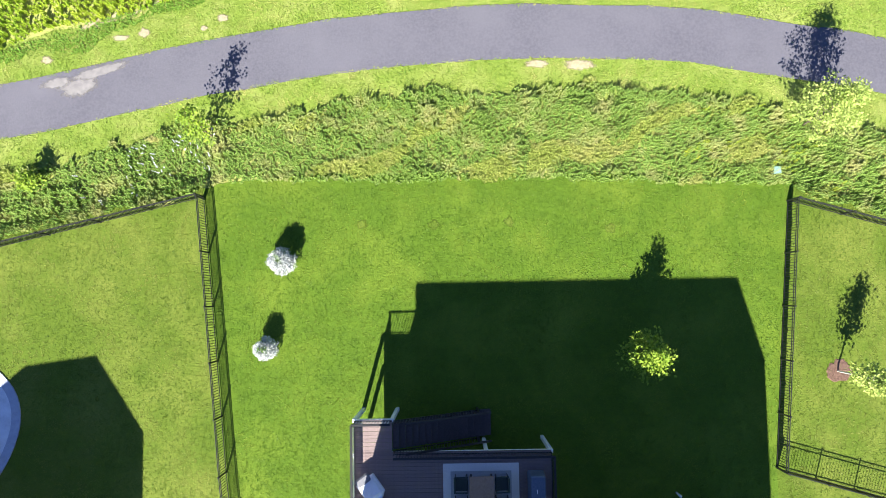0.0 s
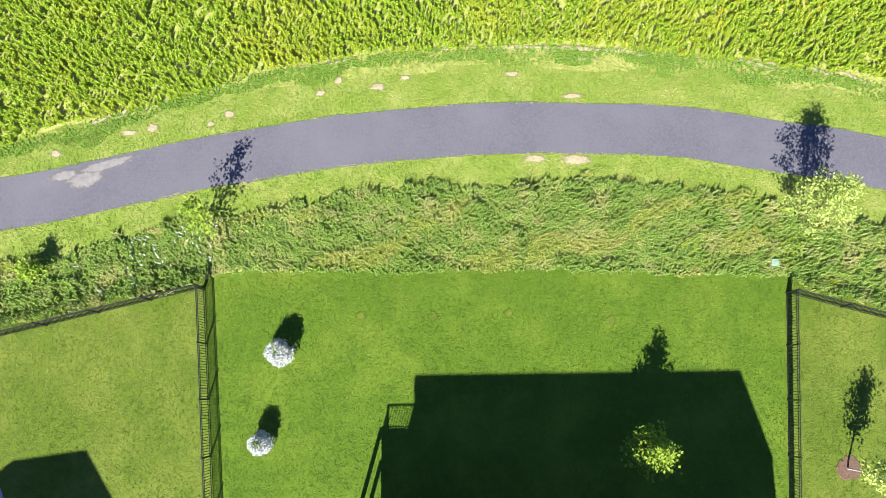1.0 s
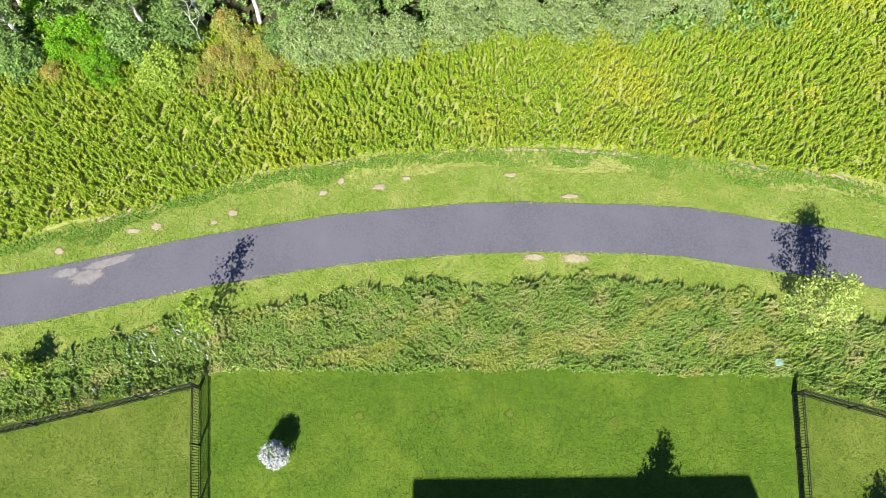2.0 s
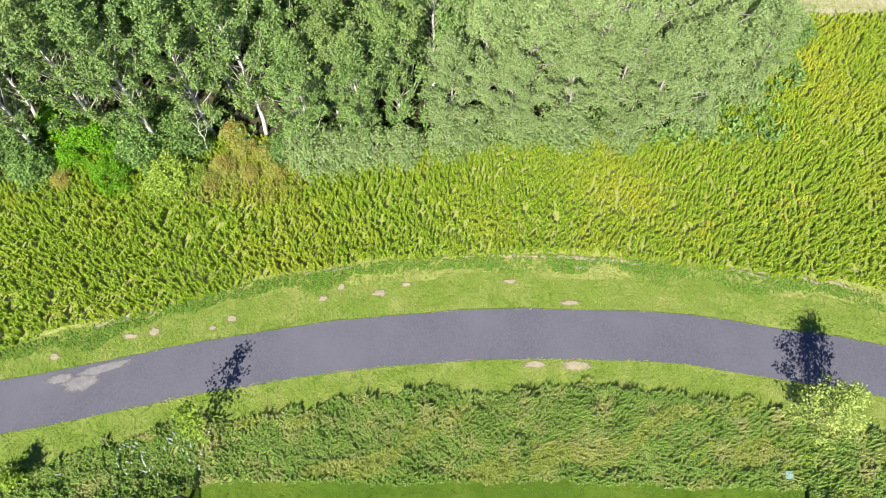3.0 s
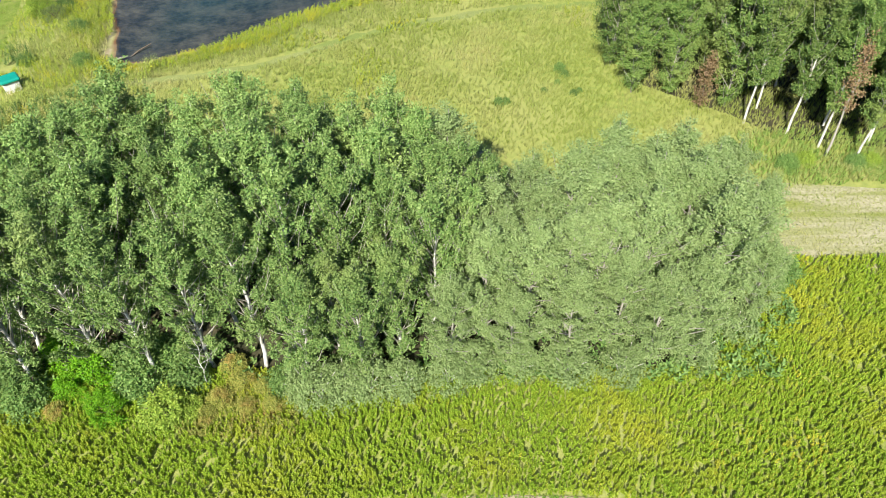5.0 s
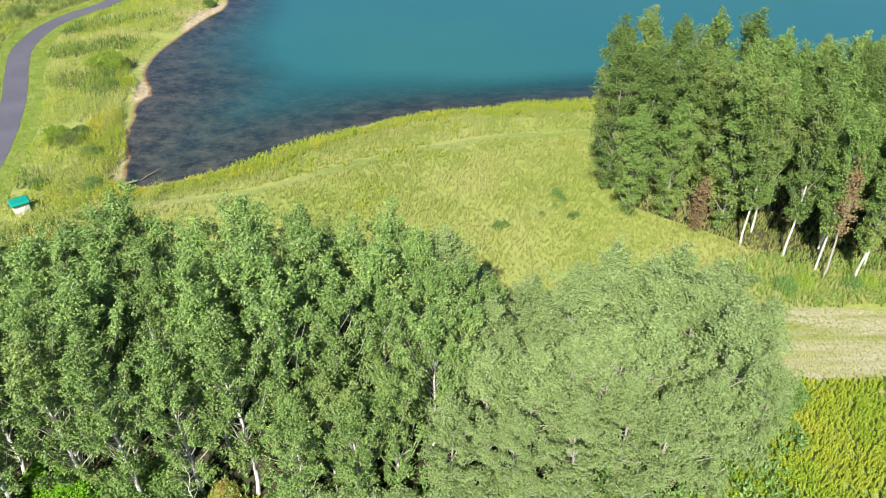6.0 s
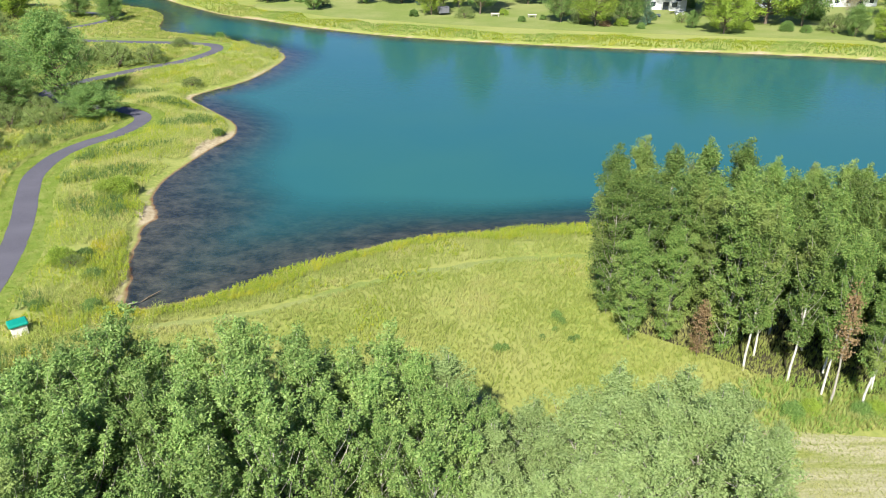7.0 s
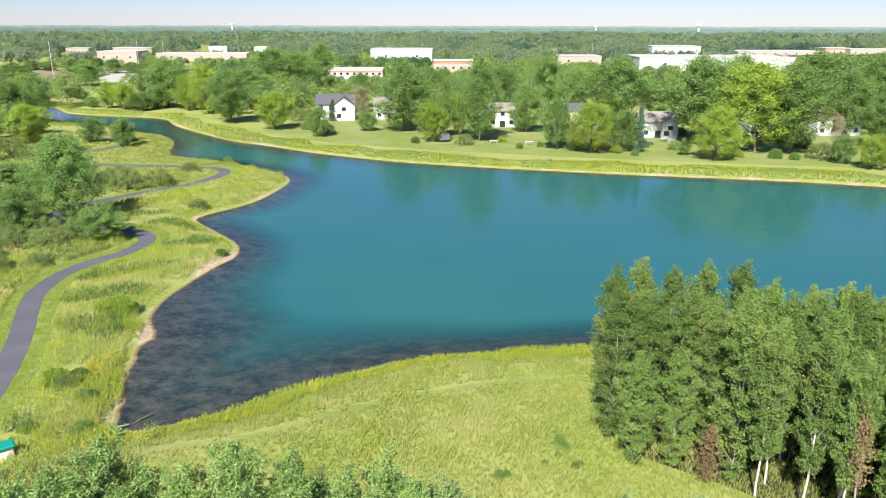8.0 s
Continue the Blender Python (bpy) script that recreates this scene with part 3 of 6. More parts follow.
def bush_parts(root, height, radius, clumps, per, leaf, material, bark, seed=1, clump=0.3, three=False):
    """Several stems and a low uneven crown that reaches the ground."""
    local = np.random.default_rng(seed)
    pieces, centre = [], []
    for i in range(7):
        ang, r = i * 0.9 + local.random(), radius * local.uniform(0.3, 0.85)
        tip = np.array([math.cos(ang) * r, math.sin(ang) * r, height * local.uniform(0.6, 0.95)])
        pieces.append(tube([np.array([0, 0, -0.1]), tip * np.array([0.35, 0.35, 0.5]), tip], [0.035 * height, 0.02 * height, 0.006 * height], 5))
    part("stemwork", mesh_np("stemwork", *joined(pieces), bark, True), bark, root)
    u = local.random(clumps)
    ang = local.random(clumps) * 6.283
    r = radius * np.sqrt(1 - (u * 0.95) ** 2) * local.uniform(0.55, 1.1, clumps)
    centre = np.c_[np.cos(ang) * r, np.sin(ang) * r, height * (0.12 + 0.82 * u) * local.uniform(0.8, 1.1, clumps)]
    v, f = clump_leaves(centre, per, clump, leaf, np.tile([[0, 0, 0.8]], (clumps, 1)), local, three=three)
    part("crown", mesh_np("crown", v, f, material), material, root)
    return root


def planted(ob, x, y, turn, size, tall=None, label=""):
    c = copy_thing(ob, pose(x, y, float(land([x], [y])[0]) - 0.05, 0, 0, turn))
    c.scale = (size, size, tall or size)
    return tagged(c, label)


def discard(obs):
    for ob in obs:
        for o in (*ob.children_recursive, ob):
            bpy.data.objects.remove(o)


# ---- the aspen grove behind the footpath ----
ASPENS = []
for i, (h, r, b, mt) in enumerate(((11.5, 1.75, 1.5, M_ASPEN), (10.6, 1.8, 0.9, M_ASPEN), (12.0, 1.6, 2.2, M_ASPEN), (10.8, 2.1, 0.3, M_SILVER), (11.2, 2.2, 0.5, M_SILVER), (10.2, 1.7, 0.1, M_ASPEN))):
    t = thing("aspen_tree", "slender pale-barked aspen with silvery green leaves in a grove" if mt is M_SILVER else "slender pale-barked aspen with green leaves in a dense grove", "tree", group="aspen grove")
    ASPENS.append(tree_parts(t, h, r, b, 52, 5, 66, 0.118, mt, M_LIMB if mt is M_SILVER else M_BARK, clump=0.30 if mt is M_SILVER else 0.27, seed=20 + i, bare=0.06, limb_mt=M_LIMB, rise=1.15 if mt is M_SILVER else 2.1, spire=6 if mt is M_SILVER else 11, three=True))

grove = np.random.default_rng(3)


def grove_front(x):
    """Where the grove begins, along its south edge."""
    return float(np.interp(x, (-36, -15, -9, -3, 3, 7, 11, 14.3, 17, 18.8), (22.4, 22.9, 22.6, 22.7, 23.3, 24.0, 23.4, 24.8, 26.8, 30.0)))


def grove_top(x):
    """The height of the tallest aspens along the grove."""
    return float(np.interp(x, (-23, -17, -13.5, -8, -5, -1.8, 0.4, 1.9, 4.8, 7.7, 12.7, 15.6, 18.8), (12.3, 13.2, 12.1, 13.1, 12.4, 11.5, 10.8, 8.8, 9.7, 10.5, 10.9, 10.2, 7.0)))


spots = []
for _ in range(6000):
    x, y = grove.uniform(-36, 18.8), grove.uniform(22.0, 34.0)
    if y < grove_front(x) or y > (33.6 if x < 0.5 else 31.5 if x < 3.5 else 33.0):
        continue
    if abs(x + 14.2) < 1.2 and y < 27.2 or abs(x + 8.0) < 0.9 and y < 24.4:
        continue
    if all((x - a) ** 2 + (y - b) ** 2 > (1.95 if x > 1 else 1.9 if x > -8 else 2.1 if y > 27 else 2.35) ** 2 for a, b in spots):
        spots.append((x, y))
for i, (x, y) in enumerate(spots):
    silver = x > 1 + grove.uniform(-2, 2)
    skirt = x > -9 and y < grove_front(x) + 1.8
    kind = (3 if skirt else grove.choice((3, 4))) if silver else 5 if skirt else grove.choice((0, 1, 2, 5) if x > -9 else (0, 1, 2))
    size = grove_top(x) * grove.uniform(0.84, 0.99) / (11.5, 10.6, 12.0, 10.8, 11.2, 10.2)[kind] * (0.78 if skirt else 1.0)
    planted(ASPENS[kind], x, y, grove.uniform(0, 360), size * (1.12 if silver else 1.0), size)
discard(ASPENS)

# leaf litter on the grove floors, the trees' shade painted into its dark colour
M_LITTER_SHADE = surface("leaf_litter_painted_shade", (0.035, 0.030, 0.016), (0.085, 0.075, 0.035), big=0.5, fine=5, c=(0.045, 0.05, 0.02))
patch("poplar_floor", [(15, 52), (22, 47), (25, 44.0), (31, 43.0), (47, 42.5), (47, 60), (16, 58)], 0.03, M_LITTER_SHADE, "leaf litter with painted shade under the poplars", "grove floor", 0.05)
patch("grove_floor", [(-40, 23.6), (-22, 23.2), (-9, 23.4), (5, 23.2), (14, 24.0), (20, 28), (19.5, 31.5), (8, 32.2), (-2, 34.4), (-40, 34.6)], 0.03, M_LITTER_SHADE, "leaf litter with painted shade under the aspens", "grove floor", 0.05)

# bare dead aspens among them
dead = thing("dead_tree", "bare white dead aspen with thin forked branches", "tree", group="dead aspens")
tree_parts(dead, 8.5, 1.7, 2.5, 13, 1, 1, 0.01, M_BARK, M_BARK, seed=77, bare=1.1, spire=0, trunk_r=0.065, wobble=0.02)
for x, y, s, turn in ((-14.2, 26.6, 1.15, 30), (-8.0, 23.6, 0.75, 120), (-18.0, 24.4, 0.9, 200), (-12.6, 22.9, 0.55, 300), (12.6, 24.6, 0.6, 70), (9.0, 27.0, 0.85, 10), (-7.6, 23.0, 0.6, 250)):
    planted(dead, x, y, turn, s)
discard([dead])

BUSH = {}
for i, (name, label, mt, bark, h, r) in enumerate((
        ("green", "vivid bright-green leafy shrub at the grove's edge", M_BRIGHT, M_BARK_DARK, 2.6, 1.6),
        ("yellow", "yellow-green leafy shrub at the grove's edge", M_YELLOW, M_BARK_DARK, 1.8, 1.5),
        ("sumac", "shrub turning orange-brown and yellow at the grove's edge", M_SUMAC, M_BARK_DARK, 2.2, 1.6),
        ("dark", "dark-green bushy shrub in long grass", M_BROAD, M_BARK_DARK, 1.9, 1.2),
        ("scrub", "dusty grey-green scrub bush beside the path", M_SCRUB, M_BARK_DARK, 3.0, 2.4),
        ("aspen", "low silvery aspen sapling thicket", M_SILVER, M_BARK, 2.8, 1.5))):
    BUSH[name] = bush_parts(thing("shrub", label, "shrub", group="shrubs"), h, r, 110, 44, 0.135, mt, bark, seed=90 + i, clump=0.34, three=True)
for name, places in (
        ("green", ((-18.6, 23.4, 0.85), (-19.7, 22.3, 0.55), (-17.2, 20.9, 0.62), (-18.1, 21.4, 0.42), (-20.6, 24.6, 0.8))),
        ("yellow", ((-14.2, 20.8, 0.9), (-13.2, 21.0, 0.6), (-38.6, 83.0, 1.1), (-37.2, 64.0, 0.9), (25.5, 41.2, 0.5), (30, 41.0, 0.5))),
        ("sumac", ((-11.6, 21.4, 0.5), (-10.2, 21.1, 0.42), (-9.6, 22.3, 0.4), (-10.7, 22.6, 0.5), (-11.3, 23.6, 0.5), (-3.4, 22.2, 0.3), (-23.2, 21.6, 0.4), (-20.0, 20.9, 0.4), (-8.9, 21.2, 0.4), (-12.2, 20.6, 0.4))),
        ("dark", ((20.2, 30.2, 0.85), (19.6, 29.2, 0.5), (4.3, 48.7, 0.32), (4.9, 48.9, 0.26), (9.6, 53.5, 0.38), (9.9, 52.7, 0.3), (10.3, 50.0, 0.25), (10.8, 50.4, 0.2), (8.0, 50.4, 0.22), (9.2, 51.6, 0.2), (-23.5, 22.3, 0.6), (-15.4, 22.0, 0.5),
                  (-13.6, 22.9, 0.9), (-16.0, 22.4, 1.0), (-21.6, 21.4, 0.9), (-22.6, 22.6, 1.1), (-24.2, 21.6, 1.0), (-25.6, 22.4, 1.2), (-27.4, 21.8, 1.1), (-16.7, 24.0, 1.0), (-8.4, 22.6, 0.8), (-14.9, 24.4, 0.9),
                  (24.0, 40.6, 0.6), (28.8, 40.7, 0.55), (20.5, 42.8, 0.5))),
        ("aspen", ((-6.5, 21.9, 0.85), (-5.2, 22.2, 0.8), (-3.9, 22.3, 0.8), (-2.2, 22.4, 0.75), (-7.6, 22.3, 0.7), (0.2, 22.7, 0.75), (1.6, 23.4, 0.8), (6.5, 23.3, 0.9), (9.4, 23.2, 0.8), (4.0, 23.5, 0.7), (13.4, 24.2, 0.8), (16.2, 26.0, 0.8)))):
    for x, y, s in places:
        planted(BUSH[name], x, y, x * 71 % 360, s)

# ---- the taller grove on the meadow's far corner ----
POPLAR = []
for i, (h, r, b, mt) in enumerate(((12.6, 1.75, 0.1, M_POPLAR), (13.0, 1.55, 2.6, M_POPLAR), (13.4, 1.45, 4.2, M_POPLAR), (12.0, 1.6, 0.3, M_POPLAR))):
    t = thing("poplar_tree", "tall slender poplar with a pale trunk and dense green leaves", "tree", group="poplar grove")
    POPLAR.append(tree_parts(t, h, r, b, 52, 5, 78, 0.122, mt, M_LIMB if b < 1 else M_BARK, clump=0.33, seed=40 + i, trunk_r=0.07 if b < 1 else 0.10, limb_mt=M_LIMB, rise=2.1, spire=12, wobble=0.004, three=True))
spots = []
POPLAR_FRONT = ((12.3, 14.2, 18, 20, 22, 24.5, 30, 46), (55, 50.0, 48.6, 48.2, 45.0, 42.2, 41.2, 40.8))
for _ in range(5000):
    x, y = grove.uniform(12.5, 46), grove.uniform(40.8, 60)
    if y < np.interp(x, *POPLAR_FRONT) or y > 58.5 + (x - 20) * 0.15:
        continue
    if all((x - a) ** 2 + (y - b) ** 2 > 2.3 ** 2 for a, b in spots):
        spots.append((x, y))
for i, (x, y) in enumerate(spots):
    deep_in = y - np.interp(x, *POPLAR_FRONT)
    kind = grove.choice((0, 3)) if x < 22.5 and deep_in < 4.5 or x < 16 else 2 if deep_in < 4 else 1
    top = np.interp(x, (12, 13, 15.4, 17.3, 19.5, 22, 25, 27.6, 30), (10.5, 13.0, 15.6, 14.2, 14.6, 15.0, 15.4, 13.6, 13.6)) * grove.uniform(0.81, 0.97) * (0.76 if kind in (0, 3) and deep_in < 2.2 else 1.0)
    tall = top / (12.6, 13.0, 13.4, 12.0)[kind]
    planted(POPLAR[kind], x, y, grove.uniform(0, 360), max(tall, 0.95), tall)
discard(POPLAR)
brown = thing("withered_tree", "small withered tree with rust-brown leaves", "tree", group="withered trees")
tree_parts(brown, 5.2, 0.6, 0.6, 22, 3, 20, 0.15, M_BROWN, M_BARK_DARK, seed=55, clump=0.3)
planted(brown, 19.6, 47.6, 40, 0.9, 0.95)
discard([brown])
brown = thing("withered_tree", "tall withered tree with rust-brown leaves among poplars", "tree", pose(27.2, 41.9, 0), group="withered trees")
tree_parts(brown, 9.4, 0.5, 4.8, 22, 3, 22, 0.15, M_BROWN, M_LIMB, seed=56, clump=0.3)

# ---- trees of the far shore and the west bank ----
BROADS = []
for i, (name, label, mt, h, r, b) in enumerate((
        ("shade_tree", "large dark-green broad shade tree on the far bank", M_SHADE, 20, 9, 4.5), ("shade_tree", "tall leafy green shade tree on the far bank", M_SHADE, 20, 9, 2.2),
        ("shade_tree", "yellow-green shade tree on the far bank", M_YELLOW, 12, 6, 1.2), ("small_tree", "small rounded green tree", M_SHADE, 9, 4, 0.8))):
    t = thing(name, label, "tree", group="far trees")
    BROADS.append(tree_parts(t, h, r, b, 70, 6, 64, h * 0.019, mt, M_BARK_DARK, clump=h * 0.062, rise=0.55, profile=0.66, seed=60 + i, trunk_r=h * 0.018, spire=4, three=True))
spruce = thing("spruce_tree", "bluish-green cone-shaped spruce beside a far house", "tree", group="far trees")
BROADS.append(tree_parts(spruce, 10, 2.0, 0.4, 60, 5, 50, 0.17, M_SPRUCE, M_BARK_DARK, clump=0.36, rise=0.12, profile=0.25, seed=66, trunk_r=0.14, spire=6, three=True))
pale = thing("small_tree", "thin tree with pale dry beige leaves", "tree", group="far trees")
BROADS.append(tree_parts(pale, 11, 3.4, 1.5, 46, 5, 34, 0.18, M_PALE, M_LIMB, clump=0.6, rise=1.2, seed=67, trunk_r=0.15, spire=6, three=True))
SHADE = ((-138.4, 254.2, 15.7, 5.3), (-230.9, 408.8, 11.9, 10.8), (-194, 409.7, 11, 9.7), (-111.3, 304.4, 19.4, 9), (-130.4, 331.5, 16, 4.9), (-73, 256.8, 18, 7.4), (-79.3, 305, 15.7, 8.2), (-79.2, 348.2, 21.7, 9.3),
         (-70.1, 359.7, 19.1, 7.9), (-68.2, 420.7, 22.4, 7.2), (-54.3, 282, 11.3, 4), (-12.5, 236.8, 21, 8), (-5.5, 294.2, 16.9, 6.8), (10.5, 215.8, 22.7, 5.7), (0.1, 224.7, 13.1, 3.1), (26, 234.8, 15.4, 5.1),
         (41.4, 295.1, 20.7, 6.9), (48.6, 278.4, 17.4, 6.5), (61.1, 262.1, 20.6, 9.9), (31.1, 201.9, 13.4, 4.1), (72.6, 210.4, 23.9, 9.3), (92.1, 195.4, 22.5, 7.3), (130.9, 263.2, 23.2, 9.9), (139.9, 241.7, 23.5, 7.7),
         (121.1, 205, 15, 4.8), (78.9, 273.8, 13.8, 6.6), (22.9, 287.1, 16.9, 5.8), (-33.4, 305.9, 13.5, 4.7), (97.2, 247.9, 22.8, 7), (123.2, 228.8, 19, 7.2))
GOLD = ((-134.2, 299.8, 10.4, 3.3), (-125.8, 295.9, 10.1, 4.2), (-99.4, 292.4, 13.2, 3.8), (-88.7, 281.4, 17.4, 5.4), (-54.4, 240.1, 11.5, 5.3), (-3.2, 214.6, 11.2, 4), (39.3, 196.5, 12.8, 5.6), (84.1, 198.9, 22.7, 10.3),
        (68.5, 184.9, 13.2, 5.2), (163.6, 280.4, 17.6, 7.5), (-72.5, 332.7, 10.8, 3.7), (4.8, 227.1, 12.9, 2.6), (-146.2, 382.7, 16.7, 4.4), (60.8, 343.2, 14.3, 4.8), (-116.7, 208.9, 11.1, 4.8), (101.9, 173.3, 8, 3.7))
SMALL = ((-37.5, 224.2, 8.8, 3), (-99.7, 210.1, 7.3, 3.2), (-145.3, 248.3, 14.2, 7.5), (-169.6, 343.6, 4.3, 2.4), (-163.6, 338.4, 4.2, 2.9), (-87.6, 202.3, 8, 2.6), (-24.2, 236.6, 6.6, 2.8), (47.8, 198.4, 11, 4.1),
         (-142.1, 303.8, 4.1, 2.6), (63, 192.4, 4.4, 1.4), (98.3, 180.6, 7.2, 2.5), (-118, 292.1, 6.7, 4.4), (-114.4, 300.2, 6, 3.9), (-261, 535.6, 8.5, 6.4), (-248.3, 529.7, 8.4, 6.3), (-244.5, 536.2, 8.9, 5.4),
         (-221.3, 512.4, 9.6, 6), (-210, 512.8, 7.4, 5.1), (-279.9, 541.5, 6.7, 6.1), (-295.2, 547.6, 6.3, 6.7), (-63.8, 122.7, 15, 4.6), (-54, 112.5, 5.5, 3.5), (-70, 117, 7.6, 3.8), (-86, 144, 6.3, 5.2),
         (-81, 152, 8.3, 4), (-79, 120, 5, 3), (-127, 225, 8.5, 6), (-91.7, 212, 6.5, 2.5))
SPRUCE = ((-38.9, 262, 7.6, 1.6), (52.2, 196.7, 12.7, 1.7), (-57.5, 281.9, 10.4, 2), (-7, 233.1, 11.3, 1.4))
PALE = ((-28.6, 260.6, 11.6, 3.6), (105.6, 199.2, 9.5, 2.4), (84.6, 228.3, 8.6, 1.9))
for rows, kinds in ((SHADE, (0, 1)), (GOLD, (2,)), (SMALL, (3,)), (SPRUCE, (4,)), (PALE, (5,))):
    for i, (x, y, h, r) in enumerate(rows):
        k = kinds[i % len(kinds)]
        h0, r0 = ((20, 9), (20, 9), (12, 6), (9, 4), (10, 2), (11, 3.4))[k]
        planted(BROADS[k], x, y, x * 37 % 360, r / r0 * (1.0 if k > 3 else 1.25), h / h0)
discard(BROADS)
for x, y, s in ((-65, 108, 1.2), (-61, 108.5, 1.1), (-58.5, 111, 1.0), (-69, 110, 1.4), (-65, 150, 1.5), (-60, 153, 1.3), (-72, 150, 1.4), (-68, 152, 1.6), (-76, 154, 1.5), (-80, 160, 1.8), (-73, 124, 1.5), (-64, 116, 1.0),
                (-57, 99, 0.7), (-62, 97, 0.9), (-66, 101, 1.1), (-95, 182, 1.5), (-90, 170, 1.8), (-84, 168, 1.4), (-100, 196, 1.4), (-108, 184, 2.0), (-59, 86, 0.8)):
    planted(BUSH["scrub"], x, y, x * 53 % 360, s)
for x, y, s in ((-54, 184, 0.8), (-60, 172, 0.5), (-72, 113, 1.0), (-78, 112, 1.2), (-69, 106, 0.9)):
    planted(BUSH["dark"], x, y, x * 53 % 360, s * 1.3)
for x, y, s, kind in ((-39.9, 82.6, 1.15, "yellow"), (-35.6, 65.7, 0.60, "dark"), (-33.0, 61.6, 0.70, "dark"), (-33.5, 106.5, 0.70, "dark"), (-35.1, 55.3, 0.60, "dark"), (-35.7, 63.3, 0.50, "scrub"), (-30.8, 55.8, 0.70, "dark"), (-45.9, 134.8, 0.80, "scrub"), (-58.7, 168.7, 1.00, "scrub")):
    planted(BUSH[kind], x, y, x * 53 % 360, s, s * 0.75)
for i, (x, y, s) in enumerate(((-44, 240, 1.4), (-36, 232, 1.0), (-27, 262, 1.5), (-18, 262, 1.3), (-8, 212, 1.0), (6, 209, 1.1), (17, 214, 0.9), (21, 203, 0.8), (27, 206, 0.7), (36, 200, 1.2), (46, 196, 1.2), (50, 192, 0.8), (56, 205, 1.0),
                           (63, 201, 0.9), (76, 190, 1.1), (85, 188, 1.3), (89, 186, 1.0), (96, 187, 1.5), (112, 184, 1.5), (118, 190, 1.7), (100, 205, 1.8), (12, 244, 1.4), (27, 248, 1.2), (60, 228, 1.3), (73, 228, 1.4), (-50, 262, 1.6))):
    planted(BUSH[("dark", "scrub", "yellow", "dark")[i % 4]], x, y, x * 53 % 360, s)
discard(BUSH.values())


# ---- tall plants: field, weed strip, meadow, banks ----
def plants(name, x, y, height, leaf, per, material, label, upright=0.5, lean=(0.10, 0.05), slim=0.45, three=False):
    """Many leafy plants as one mass: rings of leaves up a stalk."""
    n = len(x)
    z0 = land(x, y)
    k = np.repeat(np.arange(n), per)
    u = np.tile((np.arange(per) + 0.5) / per, n)
    h = (height * rng.uniform(0.7, 1.2, n))[k]
    ang = rng.uniform(0, 6.283, n)[k] + np.tile(np.arange(per) * 2.4, n)
    tilt = (rng.normal(size=(n, 2)) * 0.12)[k] + np.array(lean)
    base = np.c_[x[k] + tilt[:, 0] * h * u, y[k] + tilt[:, 1] * h * u, z0[k] + h * (0.25 + 0.75 * u)]
    way = np.c_[np.cos(ang), np.sin(ang), upright + 0.5 * rng.random(len(k))]
    v, f = leaves(base, way, leaf * slim * (1.25 - 0.5 * u), leaf * (1.25 - 0.6 * u), np.array([0, 0, 1.0]), three=three)
    return tagged(new(name, mesh_np(name, v, f, material)), label, "plants", kind="stuff")


def scatter(area, density, keep):
    x0, x1, y0, y1 = area
    n = int((x1 - x0) * (y1 - y0) * density)
    x, y = rng.uniform(x0, x1, n), rng.uniform(y0, y1, n)
    ok = keep(x, y)
    return x[ok], y[ok]


def above(line, x, y):
    return y - np.interp(x, line[:, 0], line[:, 1])


def drift(x, y, size, seed):
    """A slow random wave over the plan, about -1 to 1."""
    w = np.random.default_rng(seed)
    out = np.zeros(np.shape(x))
    for _ in range(7):
        k = w.normal(size=2) / size * 2.2
        out = out + np.sin(k[0] * x + k[1] * y + w.uniform(0, 6.28))
    return out / 2.6


BERM = spline([(-40, 5), (-30, 9), (-20.7, 11.8), (-17.1, 12.9), (-13.3, 14.0), (-9.4, 15.1), (-5.3, 15.8), (-1.1, 16.3), (3.1, 16.4), (7.2, 16.2), (11.3, 15.8), (15.3, 15.2), (20.9, 14.0), (40, 8)], 1.0)
x, y = scatter((-31, 33, 9, 42), 38, lambda x, y: (above(BERM, x, y) > -0.12 + 0.15 * drift(x, y, 3, 5)) & (y < 25.5 + np.clip((x - 15) * 1.3, -2, 6.2)) & (distance(x, y, PATH) > 2.7))
gold = rng.random(len(x)) < np.clip(0.08 + 0.015 * (x - 4) + 0.10 * drift(x, y, 3.0, 27), 0.02, 0.2)
plants("field_plants", x[~gold], y[~gold], 0.50 * (1 + 0.12 * drift(x[~gold], y[~gold], 1.6, 41)), 0.115, 17, M_FIELD, "dense field of yellow-green leafy tall weeds", upright=0.38, lean=(0.03, 0.02), slim=0.7, three=True)
plants("field_goldenrod", x[gold], y[gold], 0.54, 0.115, 17, M_ROD, "yellowing goldenrod among the tall weeds", upright=0.38, lean=(0.03, 0.02), slim=0.7, three=True)
x, y = scatter((-27, 27, 9, 18), 150, lambda x, y: (above(BERM, x, y) < -0.08) & (above(BERM, x, y) > -0.85 + 0.3 * drift(x, y, 2, 8)) & (rng.random(len(x)) < 0.8 + 0.4 * drift(x, y, 1.2, 9)) & (distance(x, y, PATH) > 1.7))
plants("clover_strip", x, y, 0.09, 0.09, 6, M_CLOVER, "low bright-green clover strip beside the footpath", three=True, slim=0.7)
x, y = scatter((-38, 20, 22.5, 34), 5, lambda x, y: ((x < 18) | (y > 26)) & (rng.random(len(x)) < np.where(x < -8, 0.4, 0.8)))
plants("undergrowth", x, y, 0.9, 0.34, 9, M_BROAD, "dark undergrowth beneath the aspens")
TRACK = spline([(-30, 51.5), (-24, 52.3), (-17, 54.0), (-13.1, 56.1), (-7.4, 59.3), (0, 62.5), (8, 64.5), (14, 65)], 0.8)
